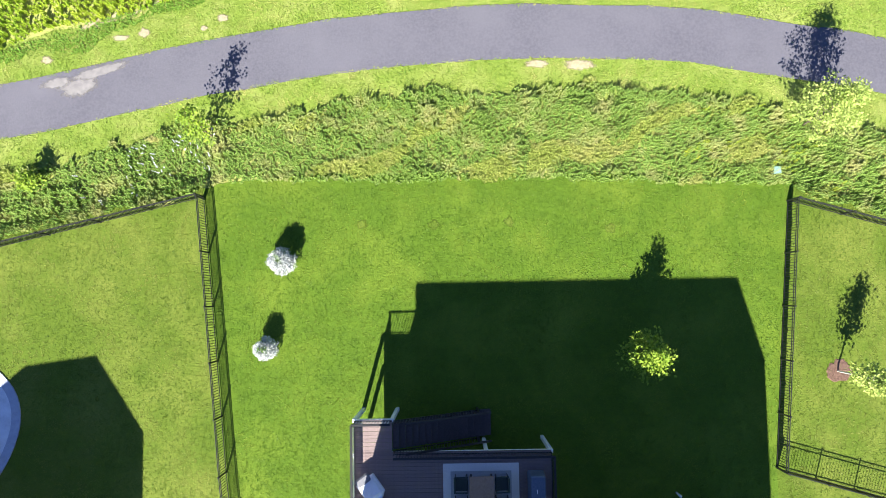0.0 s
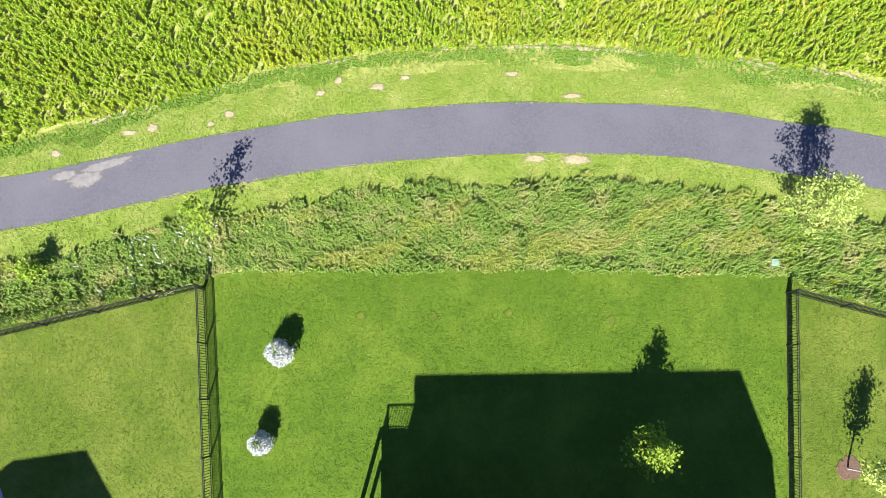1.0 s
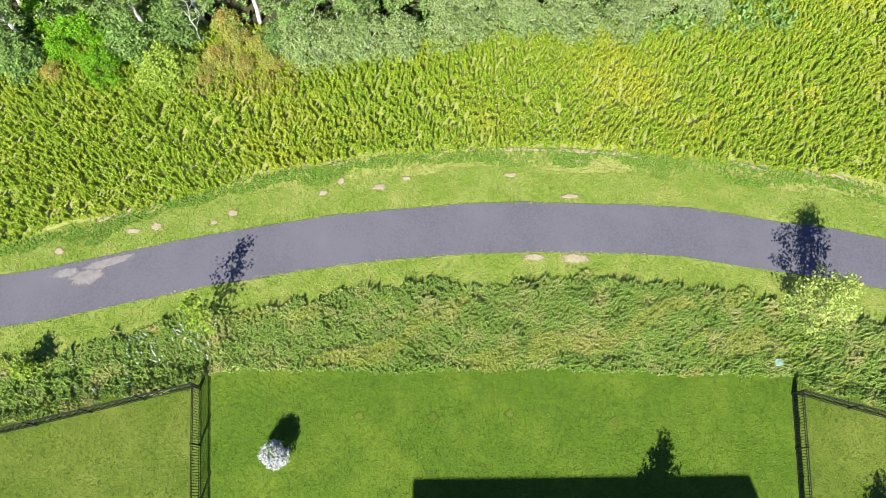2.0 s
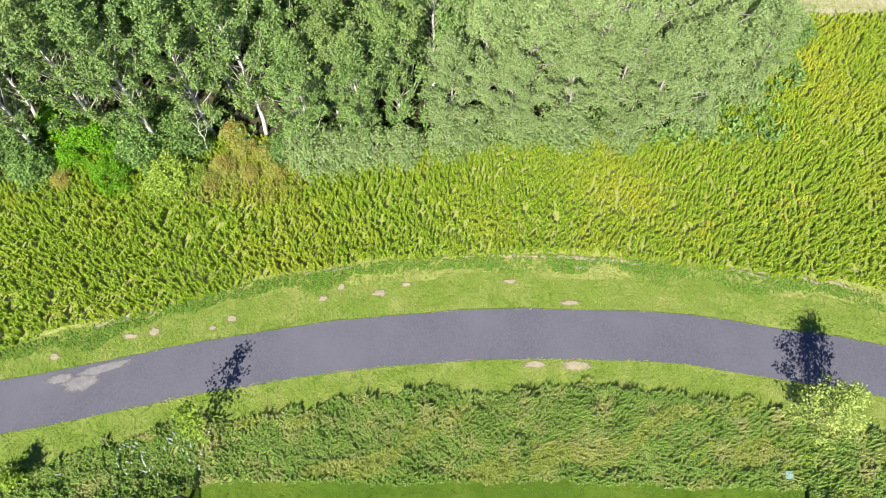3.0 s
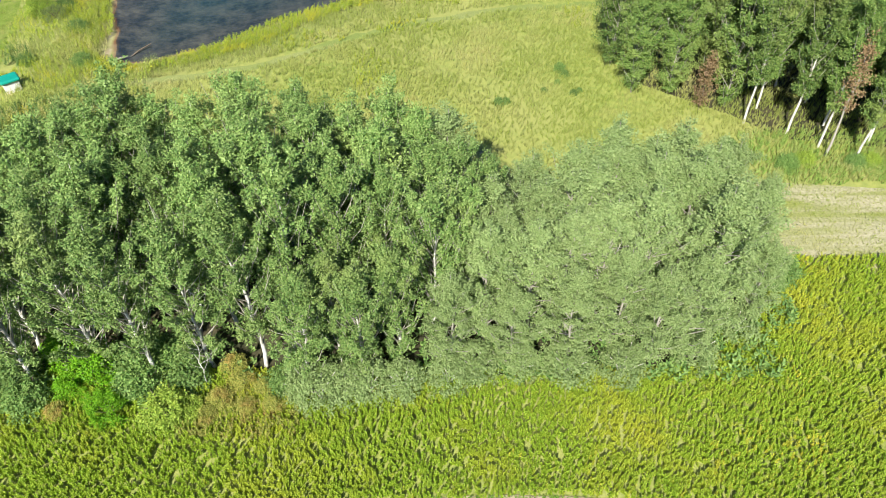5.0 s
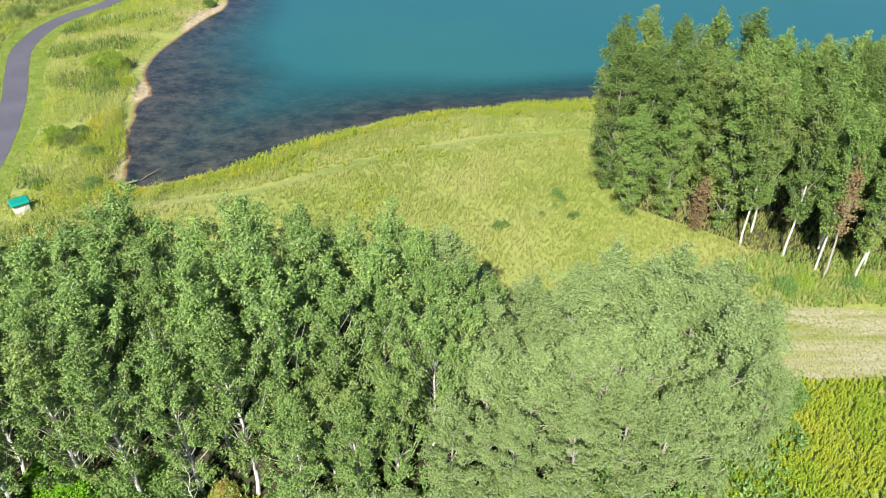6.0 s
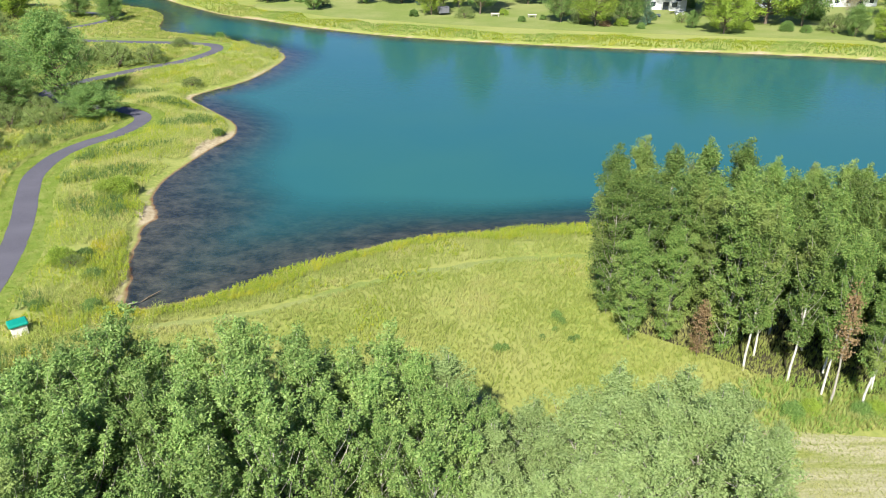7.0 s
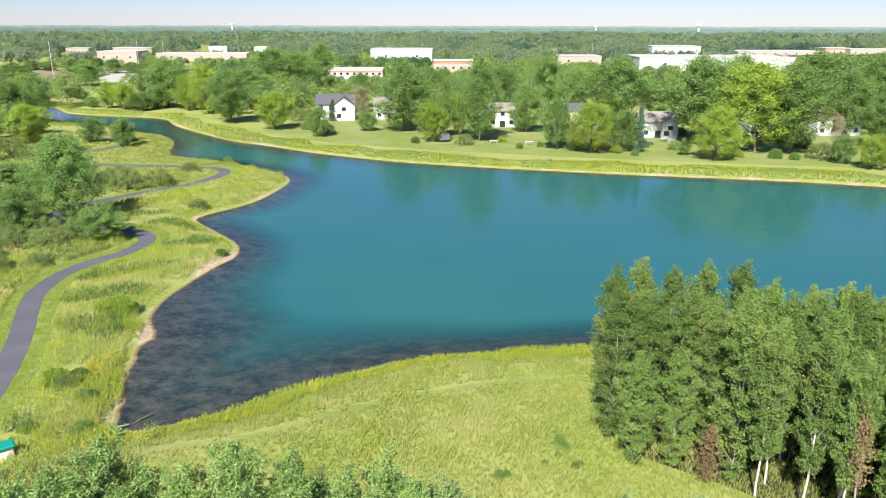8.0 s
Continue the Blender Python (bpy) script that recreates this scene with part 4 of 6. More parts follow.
ribbon("track", TRACK, 0.45, 0.45, 0.012, M_FAR_LAWN, "faint trodden track through the meadow", "track", 0.5, 0.04)
WEED_N = spline([(-34, 3.0), (-20.4, 6.2), (-15.3, 7.2), (-11.4, 8.2), (-5, 9.1), (1.4, 9.6), (7.8, 9.5), (12.9, 8.9), (15.4, 8.3), (19.6, 7.2), (34, 3.2)], 1.0)
WEED_S = spline([(-34, 0.0), (-20.4, 3.1), (-11.7, 5.1), (-10.7, 5.5), (0.1, 5.5), (8, 5.3), (14.7, 5.0), (15.7, 4.5), (19.4, 3.5), (34, -0.5)], 1.0)
x, y = scatter((-25, 25, 0, 10), 150, lambda x, y: (above(WEED_N, x, y) < -0.1 + 0.25 * drift(x, y, 1.2, 3)) & (above(WEED_S, x, y) > -0.12 + 0.15 * drift(x, y, 1.0, 4)))
wave = drift(x, y, 1.5, 12) + np.where((x < -9.5) | (x > 14), 0.5, 0.0)
broad_leaf = (wave > 0.2) & (rng.random(len(x)) < 0.5)
grassy = (drift(x, y, 1.1, 33) > 0.55) & ~broad_leaf
mound = 1 + 0.35 * drift(x, y, 0.9, 14)
plants("leafy_weeds", x[broad_leaf], y[broad_leaf], 0.40 * mound[broad_leaf], 0.098, 15, M_WEED, "leafy taller weeds behind the lawn", upright=0.6, three=True, slim=0.6)
plants("weed_grass", x[grassy], y[grassy], 0.26 * mound[grassy], 0.15, 9, M_RANK, "long tangled grass behind the lawn", upright=0.7, lean=(0.0, 0.0), slim=0.26, three=True)
low = ~broad_leaf & ~grassy
plants("low_weeds", x[low], y[low], 0.23 * mound[low], 0.085, 11, M_WEED, "low tangled green weeds behind the lawn", three=True, slim=0.55)

x, y = scatter((-17, 15, 4.5, 9), 9, lambda x, y: (above(WEED_N, x, y) < -0.4) & (above(WEED_S, x, y) > 0.3) & ((drift(x, y, 1.6, 71) > 1.0) | ((x < -10.5) & (drift(x, y, 1.2, 72) > 0.2))))
plants("white_flowers", x, y, 0.55, 0.05, 12, M_PETAL, "small white flower heads among the weeds", upright=0.2, slim=0.9, three=True)
x, y = scatter((10, 20, 4.5, 8.5), 12, lambda x, y: (above(WEED_N, x, y) < -0.2) & (above(WEED_S, x, y) > 0.3) & (drift(x, y, 1.4, 73) > 0.7))
plants("yellow_flowers", x, y, 0.5, 0.09, 12, M_ROD, "yellow goldenrod flowers among the weeds", upright=0.5, slim=0.6, three=True)
x, y = scatter((-13.5, -7.5, 19.2, 21.5), 14, lambda x, y: drift(x, y, 1.6, 74) > -0.1)
plants("turning_weeds", x, y, 0.7, 0.17, 12, M_SUMAC, "tall weeds turning yellow-brown below the grove", upright=0.6, slim=0.5, three=True)


def turf_tufts(name, x, y, material, label, length=0.065):
    """Short mown blades in small tufts."""
    n = len(x)
    k = np.repeat(np.arange(n), 3)
    ang = rng.uniform(0, 6.283, len(k))
    base = np.c_[x[k] + rng.normal(size=len(k)) * 0.03, y[k] + rng.normal(size=len(k)) * 0.03, np.full(len(k), 0.035)]
    way = np.c_[np.cos(ang), np.sin(ang), rng.uniform(0.15, 0.9, len(k))]
    v, f = leaves(base, way, length * 0.42, length * rng.uniform(0.6, 1.3, len(k)), np.array([0, 0, 1.0]), three=True)
    return tagged(new(name, mesh_np(name, v, f, material)), label, "grass", kind="stuff")


yard = np.array([(-10.95, 5.3), (-6, 5.65), (0, 5.55), (8, 5.4), (14.9, 4.9), (13.9, -7.6), (13.9, -9.2), (-9.9, -9.2)])
x, y = scatter((-11, 15, -9.2, 5.6), 75, lambda x, y: inside(x, y, yard))
turf_tufts("lawn_blades", x, y, M_BLADE, "short mown lawn grass")
x, y = scatter((-21, -10, -9.2, 5.2), 75, lambda x, y: (above(WEED_S, x, y) < 0.1) & ~inside(x, y, yard) & (np.hypot(x + 23.4, (y + 5.3) / 0.9) > 4.2))
turf_tufts("west_lawn_blades", x, y, M_BLADE_DRY, "short drier lawn grass")
x, y = scatter((14, 20, -9.5, 5), 75, lambda x, y: (above(WEED_S, x, y) < 0.1) & ~inside(x, y, yard))
turf_tufts("east_lawn_blades", x, y, M_BLADE_DRY, "short drier lawn grass")
x, y = scatter((-27, 27, 4, 17), 110, lambda x, y: (distance(x, y, PATH) > 1.22) & (above(WEED_N, x, y) > -0.25) & (above(BERM, x, y) < 0.1))
turf_tufts("verge_blades", x, y, M_BLADE_VERGE, "mown verge grass beside the asphalt", 0.075)
x, y = scatter((-34, 45, 34, 76), 25, lambda x, y: (~inside(x, y, POND)) & (distance(x, y, POND, True) > 0.6) & ~((x > 18) & (y < 39)) & (np.abs(distance(x, y, TRACK)) > 0.5) & (rng.random(len(x)) < 0.8 + 0.35 * drift(x, y, 5, 26)))
plants("meadow_grass", x, y, 0.24 * (1 + 0.4 * drift(x, y, 2.5, 25)), 0.34, 6, M_MEADOW, "pale yellow-green uncut meadow grass", upright=2.0, slim=0.085, three=True)
x, y = scatter((21.5, 46, 38.4, 44.5), 15, lambda x, y: (y > 38.8 + np.clip(22 - x, 0, 9) * 1.2 + 0.5 * drift(x, y, 3, 61)))
plants("grove_edge_weeds", x, y, 0.6 * (1 + 0.3 * drift(x, y, 1.5, 62)), 0.12, 16, M_WEED, "dense green weeds at the poplars' feet", upright=0.7, slim=0.5, three=True)
x, y = scatter((-38, 70, 52, 80), 14, lambda x, y: (~inside(x, y, POND)) & (np.abs(distance(x, y, POND, True) - 2.0) < 1.5 + 1.2 * drift(x, y, 7, 2)))
plants("shore_goldenrod", x, y, 0.65, 0.21, 9, M_ROD, "bright yellow-green goldenrod along the pond's edge", upright=0.9, slim=0.3)
x, y = scatter((-30, 20, 40, 70), 6, lambda x, y: (np.minimum.reduce([np.hypot((x - a) / p, (y - b) / q) for a, b, p, q in ((-6, 53.0, 1.6, 3.4), (-3.4, 60.7, 2.6, 1.3), (12, 62.2, 0.9, 2.0), (-1.5, 66.5, 4.0, 1.6), (7.5, 70.3, 3.5, 1.4), (-14, 58.6, 4.0, 1.6))]) + 0.4 * drift(x, y, 1.5, 21) < 1))
plants("meadow_goldenrod", x, y, 0.5, 0.17, 11, M_ROD, "patches of yellow goldenrod in the meadow", upright=0.9, slim=0.3)
near_path = lambda x, y: np.minimum(distance(x, y, PATH), distance(x, y, PATH_FAR))
x, y = scatter((-62, -24, 46, 195), 13, lambda x, y: (~inside(x, y, POND)) & (distance(x, y, POND, True) > 1.3) & (near_path(x, y) > 3.1 + 0.5 * drift(x, y, 4, 6)) & (drift(x, y, 5, 9) > -0.9))
gold = drift(x, y, 3.5, 16) + 0.4 * rng.normal(size=len(x)) > 0.25
for name, pick, mt, label in (("bank_plants", ~gold, M_RANK, "rank yellow-green growth between the path and the pond"), ("bank_goldenrod", gold, M_ROD, "goldenrod in drifts between the path and the pond")):
    plants(name, x[pick], y[pick], 0.75 * (1 + 0.45 * drift(x[pick], y[pick], 2.5, 15)), 0.18, 8, mt, label, upright=0.9, slim=0.35, three=True)
x, y = scatter((-60, -36, 40, 126), 16, lambda x, y: (near_path(x, y) > 1.3) & (near_path(x, y) < 3.6))
turf_tufts("path_verge_blades", x, y, M_BLADE_VERGE, "mown verge grass along the pond path", 0.17)
x, y = scatter((-60, -26, 44, 130), 10, lambda x, y: (~inside(x, y, POND)) & (distance(x, y, POND, True) > 3.0) & (near_path(x, y) > 3.4) & (drift(x, y, 4, 19) > 0.3))
plants("bank_weeds", x, y, 0.75, 0.19, 10, M_BROAD, "coarse green weeds on the pond's bank", upright=0.6, three=True)
x, y = scatter((-130, -56, 80, 230), 2.4, lambda x, y: (~inside(x, y, POND)) & (near_path(x, y) > 3.5))
plants("west_growth", x, y, 0.6, 0.36, 8, M_RANK, "dry grey-green growth on the land beside the path", upright=0.8)
BANK_LINE = np.array(FAR_SHORE[6:17], float)
x, y = scatter((-180, 170, 140, 320), 5.5, lambda x, y: (x < -56) & (rng.random(len(x)) < 0.5) | (x >= -56) & (np.abs(above(BANK_LINE, x, y) - 5) < 11))
ok = ((~inside(x, y, POND)) & (distance(x, y, POND, True) > 1.2) & (distance(x, y, POND, True) < 9 + 2 * drift(x, y, 12, 31)) & (y > 150 - x * 0.5) & (near_path(x, y) > 3))
x, y = x[ok], y[ok]
gold = drift(x, y, 9, 77) + rng.normal(size=len(x)) * 0.4 > 0.1
plants("far_bank_goldenrod", x[gold], y[gold], 0.45, 0.20, 10, M_ROD, "bright goldenrod belt along the far bank", upright=0.7, slim=0.6, three=True)
plants("far_bank_weeds", x[~gold], y[~gold], 0.40, 0.20, 10, M_WEED, "green weeds along the far bank", upright=0.7, slim=0.6, three=True)


# ---- the yard: house, deck, young trees, shrubs ----
M_SIDING = surface("pale_siding", (0.52, 0.52, 0.51), (0.60, 0.60, 0.58), big=1, fine=6, bump=0.1)
M_SIDING_TAN = surface("cream_siding", (0.58, 0.53, 0.45), (0.66, 0.60, 0.52), big=1, fine=6, bump=0.1)
M_ROOF = surface("dark_shingles", (0.07, 0.07, 0.08), (0.13, 0.13, 0.14), big=0.8, fine=10)
M_ROOF_TAN = surface("weathered_tan_shingles", (0.22, 0.19, 0.16), (0.33, 0.29, 0.25), big=0.8, fine=10)
M_ROOF_RED = surface("reddish_tan_shingles", (0.30, 0.18, 0.13), (0.40, 0.26, 0.20), big=0.8, fine=10)
M_GLASS = surface("dark_window_glass", (0.02, 0.03, 0.04), (0.04, 0.05, 0.06), rough=0.05, bump=0, spec=0.6)
M_BOARD = surface("pinkish_composite_decking", (0.17, 0.125, 0.115), (0.24, 0.18, 0.165), big=1.2, fine=14, rough=0.7, bump=0.15, vary=0.25, local=True)
M_TREAD = surface("dark_brown_stair_boards", (0.060, 0.048, 0.048), (0.095, 0.076, 0.074), big=1.5, fine=14, rough=0.7, bump=0.15, vary=0.3, local=True)
M_RUG = surface("cream_woven_rug", (0.66, 0.62, 0.55), (0.76, 0.72, 0.66), big=2, fine=30, rough=0.95)
M_RUG_IN = surface("grey_woven_rug_field", (0.36, 0.35, 0.34), (0.46, 0.45, 0.43), big=2, fine=30, rough=0.95)
M_TABLE = surface("brown_wood_tabletop", (0.26, 0.16, 0.10), (0.36, 0.24, 0.16), big=2, fine=12, rough=0.6)
M_CHAIR = surface("dark_green_chair_weave", (0.03, 0.045, 0.04), (0.06, 0.08, 0.07), big=3, fine=25, rough=0.7)
M_COVER = surface("blue_grey_cover_cloth", (0.07, 0.10, 0.15), (0.11, 0.14, 0.20), big=2, fine=14, rough=0.8)
M_CUSHION = surface("white_cushion_cloth", (0.70, 0.70, 0.70), (0.80, 0.80, 0.80), big=3, fine=18, rough=0.9)
M_GREY = surface("grey_cushion_cloth", (0.14, 0.14, 0.15), (0.20, 0.20, 0.21), big=3, fine=18, rough=0.9)
M_MULCH = surface("brown_bark_mulch", (0.09, 0.050, 0.035), (0.20, 0.12, 0.085), big=4, fine=14, rough=0.95, bump=1.0)
M_PATIO = surface("blue_grey_stamped_concrete", (0.44, 0.46, 0.50), (0.60, 0.62, 0.66), big=1.2, fine=3.5, c=(0.66, 0.68, 0.71), rough=0.7, bump=0.4)
M_PATIO_EDGE = surface("darker_concrete_border", (0.28, 0.31, 0.38), (0.38, 0.41, 0.48), big=1.2, fine=6, rough=0.8)
M_TEAL = surface("green_plastic", (0.0, 0.22, 0.15), (0.01, 0.30, 0.21), big=2, fine=12, rough=0.4, bump=0.05)
M_PLASTIC = surface("off_white_plastic", (0.62, 0.60, 0.57), (0.74, 0.72, 0.69), big=2, fine=12, rough=0.5, bump=0.05)


def gabled(outline, y0, y1):
    """An outline in x and z drawn out along y."""
    bm = bmesh.new()
    a = [bm.verts.new((x, y0, z)) for x, z in outline]
    b = [bm.verts.new((x, y1, z)) for x, z in outline]
    bm.faces.new(a)
    bm.faces.new(b[::-1])
    for i in range(len(a)):
        j = (i + 1) % len(a)
        bm.faces.new((a[j], a[i], b[i], b[j]))
    bmesh.ops.recalc_face_normals(bm, faces=bm.faces)
    return bm


def window(root, x, z, w, h, y, out):
    """A window on a wall that faces along y: frame and pane."""
    f = part("window", boxed(x - w / 2 - 0.07, x + w / 2 + 0.07, min(y, y + out * 0.05), max(y, y + out * 0.05), z - 0.07, z + h + 0.07, 0.01), M_WHITE, root)
    part("pane", boxed(x - w / 2, x + w / 2, min(y + out * 0.04, y + out * 0.062), max(y + out * 0.04, y + out * 0.062), z, z + h), M_GLASS, f, "dark window pane")


house = thing("house", "tall back-yard house with pale siding and a dark roof", "house")
part("wall", gabled([(-4.15, 0), (-4.15, 9.3), (9.8, 9.3), (11.6, 6.0), (11.6, 0)], -24, -9.2), M_SIDING, house)
part("roof", gabled([(-4.35, 9.31), (-4.35, 9.53), (9.9, 9.53), (11.95, 6.0), (11.65, 5.95), (9.8, 9.31)], -24.3, -8.95), M_ROOF, house)
for wx, wz in ((-2.5, 6.3), (1.5, 6.3), (6.5, 6.3), (6.8, 3.9), (8.8, 1.0), (5.4, 1.0)):
    window(house, wx, wz, 1.4, 1.5, -9.2, 1)
part("door", boxed(-0.2, 2.2, -9.2, -9.14, 3.22, 5.3, 0.01), M_GLASS, house, "glazed sliding door")
neighbour = thing("house", "neighbouring two-storey house with pale siding", "house")
part("wall", gabled([(-34, 0), (-34, 6), (-26, 9.0), (-22.6, 7.6), (-21.6, 8.6), (-18.6, 9.0), (-15.55, 5.9), (-15.55, 0)], -26, -11.9), M_SIDING, neighbour)
part("roof", gabled([(-34.3, 5.9), (-26, 9.2), (-22.6, 7.8), (-21.6, 8.8), (-18.55, 9.2), (-15.45, 5.9), (-15.69, 5.89), (-18.6, 9.01), (-21.6, 8.61), (-22.6, 7.61), (-26, 9.01), (-34.05, 5.89)], -26.3, -11.6), M_ROOF, neighbour)
for wx, wz in ((-17.5, 1.0), (-17.5, 3.9), (-20.5, 3.9), (-24.5, 3.9)):
    window(neighbour, wx, wz, 1.2, 1.4, -11.9, 1)

DECK = 3.2
deck = thing("deck", "raised pinkish-brown deck with white posts and dark balusters", "deck", pose(0, 0, 0))
ys = np.arange(-9.12, -6.05, 0.145)
board_me = bpy.data.meshes.new("deck_board")
boxed(0, 7.8, 0, 0.139, -0.026, 0.0, 0.004).to_mesh(board_me)
short_me = bpy.data.meshes.new("deck_board")
boxed(0, 1.5, 0, 0.139, -0.026, 0.0, 0.004).to_mesh(short_me)
for m_ in (board_me, short_me):
    m_.materials.append(M_BOARD)
for y0 in ys:
    o = new("board", board_me)
    o.parent, o.location = deck, (-4.0, y0, DECK)
for y0 in np.arange(-5.99, -4.75, 0.145):
    o = new("board", short_me)
    o.parent, o.location = deck, (-4.0, y0, DECK)
for b in ((-2.5, 3.8, -5.99, -5.95), (-4.0, -2.5, -4.72, -4.66)):
    part("fascia", boxed(b[0], b[1], b[2], b[3], DECK - 0.28, DECK - 0.028, 0.004), M_WHITE, deck)
part("joist_frame", boxed(-3.95, 3.75, -9.1, -6.02, DECK - 0.26, DECK - 0.03), M_BARK_DARK, deck)
for px, py, top in ((-4.0, -4.7, 3.19), (-2.5, -4.7, 3.19), (3.8, -6.0, 3.19), (1.25, -6.06, DECK - 0.03), (-4.0, -6.06, DECK - 0.03)):
    bm = boxed(px - 0.075, px + 0.075, py - 0.075, py + 0.075, -0.1, top, 0.008)
    if top > 4:
        box(bm, px - 0.095, px + 0.095, py - 0.095, py + 0.095, top, top + 0.04, 0.012)
    part("post", bm, M_WHITE, deck, "square white post")
BAL = bpy.data.meshes.new("baluster")
boxed(-0.012, 0.012, -0.012, 0.012, 0.09, 0.95).to_mesh(BAL)
BAL.materials.append(M_BLACK)


BAL_WHITE = BAL.copy()
BAL_WHITE.materials.clear()
BAL_WHITE.materials.append(M_WHITE)


def railing(a, b, za, zb, cap=None, bars=None):
    """Rails and balusters from a to b, which may slope."""
    a, b = Vector((*a, za)), Vector((*b, zb))
    flat = Vector((b.x - a.x, b.y - a.y, 0))
    ang = math.atan2(flat.y, flat.x)
    slope = math.atan2(zb - za, flat.length)
    at = Matrix.Translation(a) @ Matrix.Rotation(ang, 4, "Z") @ Matrix.Rotation(-slope, 4, "Y")
    for z, half, mt in ((0.06, 0.02, M_BLACK), (0.95, 0.045, cap or M_WHITE)):
        r = part("rail", boxed(0, (b - a).length, -half, half, z, z + 0.04, 0.006), mt, deck)
        r.matrix_local = at
    n = int(flat.length / 0.115)
    for i in range(1, n):
        o = new("baluster", bars or BAL)
        o.parent = deck
        o.location = a + (b - a) * i / n


railing((-4.0, -9.1), (-4.0, -4.72), DECK, DECK, M_BLACK, BAL_WHITE)
railing((-4.0, -4.72), (-2.5, -4.72), DECK, DECK, M_BLACK, BAL_WHITE)
railing((-2.4, -6.02), (3.8, -6.02), DECK, DECK, M_BLACK)
railing((3.8, -6.0), (3.8, -9.1), DECK, DECK, M_BLACK)
railing((-2.5, -4.72), (0.95, -4.72), DECK, 0.60, M_BLACK)
railing((-2.5, -5.9), (0.95, -5.9), DECK, 0.60, M_BLACK)
for i in range(16):
    part("stair_tread", boxed(-2.5 + i * 0.254, -2.5 + i * 0.254 + 0.262, -5.86, -4.76, DECK - (i + 1) * 0.188 - 0.03, DECK - (i + 1) * 0.188, 0.005), M_TREAD, deck, "brown stair tread")
for yy in (-5.86, -4.80):
    s = part("stringer", boxed(0, 5.12, 0, 0.04, -0.30, -0.05), M_CHAIR, deck)
    s.matrix_local = Matrix.Translation((-2.5, yy, DECK)) @ Matrix.Rotation(math.atan2(3.1, 4.08), 4, "Y")
for ny in (-5.9, -4.72):
    part("newel_post", boxed(0.95, 1.05, ny - 0.05, ny + 0.05, -0.05, 1.62, 0.01), M_BLACK, deck)

rug = tagged(new("rug"), "cream-bordered grey rug under the deck table", "rug")
part("border", boxed(-0.5, 2.5, -9.0, -6.42, DECK + 0.001, DECK + 0.010, 0.003), M_RUG, rug)
part("field", boxed(-0.2, 2.2, -8.7, -6.72, DECK + 0.010, DECK + 0.014, 0.001), M_RUG_IN, rug)
table = thing("dining_table", "long brown wooden dining table on the deck rug", "table", pose(1.0, -7.75, DECK + 0.014))
part("tabletop", boxed(-0.48, 0.48, -0.98, 0.98, 0.70, 0.745, 0.012), M_TABLE, table)
for lx, ly in itertools.product((-0.4, 0.4), (-0.88, 0.88)):
    part("leg", boxed(lx - 0.035, lx + 0.035, ly - 0.035, ly + 0.035, 0, 0.70, 0.006), M_BLACK, table)
chair = thing("deck_chair", "dark green woven armchair at the deck table", "chair", group="chairs round the table")
part("seat", boxed(-0.26, 0.26, -0.25, 0.25, 0.40, 0.46, 0.02), M_CHAIR, chair)
part("backrest", boxed(-0.26, 0.26, -0.30, -0.24, 0.44, 0.92, 0.02), M_CHAIR, chair)
for sx in (-1, 1):
    part("armrest", boxed(sx * 0.29 - 0.03, sx * 0.29 + 0.03, -0.27, 0.24, 0.62, 0.65, 0.01), M_CHAIR, chair)
    for sy in (-0.24, 0.22):
        part("leg", boxed(sx * 0.27 - 0.018, sx * 0.27 + 0.018, sy - 0.018, sy + 0.018, 0, 0.63, 0.004), M_BLACK, chair)
for cx, cy, turn in ((0.22, -7.12, -90), (0.22, -7.95, -90), (1.78, -7.12, 90), (1.78, -7.95, 90)):
    copy_thing(chair, pose(cx, cy, DECK + 0.014, 0, 0, turn))
discard([chair])
lounge = thing("lounge_chair", "white-cushioned lounge chair with a grey pillow", "chair", pose(-3.35, -7.3, DECK, 0, 0, 35))
part("base", boxed(-0.4, 0.4, -0.42, 0.42, 0.0, 0.28, 0.03), M_WHITE, lounge)
part("seat_cushion", boxed(-0.36, 0.36, -0.36, 0.40, 0.28, 0.44, 0.05), M_CUSHION, lounge)
part("back_cushion", boxed(-0.40, 0.40, -0.46, -0.28, 0.3, 0.85, 0.06), M_CUSHION, lounge)
part("pillow", boxed(-0.30, 0.30, 0.30, 0.62, 0.40, 0.56, 0.06), M_GREY, lounge, "grey pillow")
grill = thing("barbecue", "barbecue grill under a blue-grey cloth cover", "grill", pose(3.15, -7.3, DECK))
bm = boxed(-0.33, 0.33, -0.55, 0.6, 0.02, 0.95, 0.05)
for v in bm.verts:
    if v.co.z > 0.5:
        v.co.x *= 0.86
        v.co.y *= 0.92
part("cover", bm, M_COVER, grill)
part("handle", boxed(-0.06, -0.03, -0.1, 0.05, 0.95, 0.99, 0.01), M_WHITE, grill)

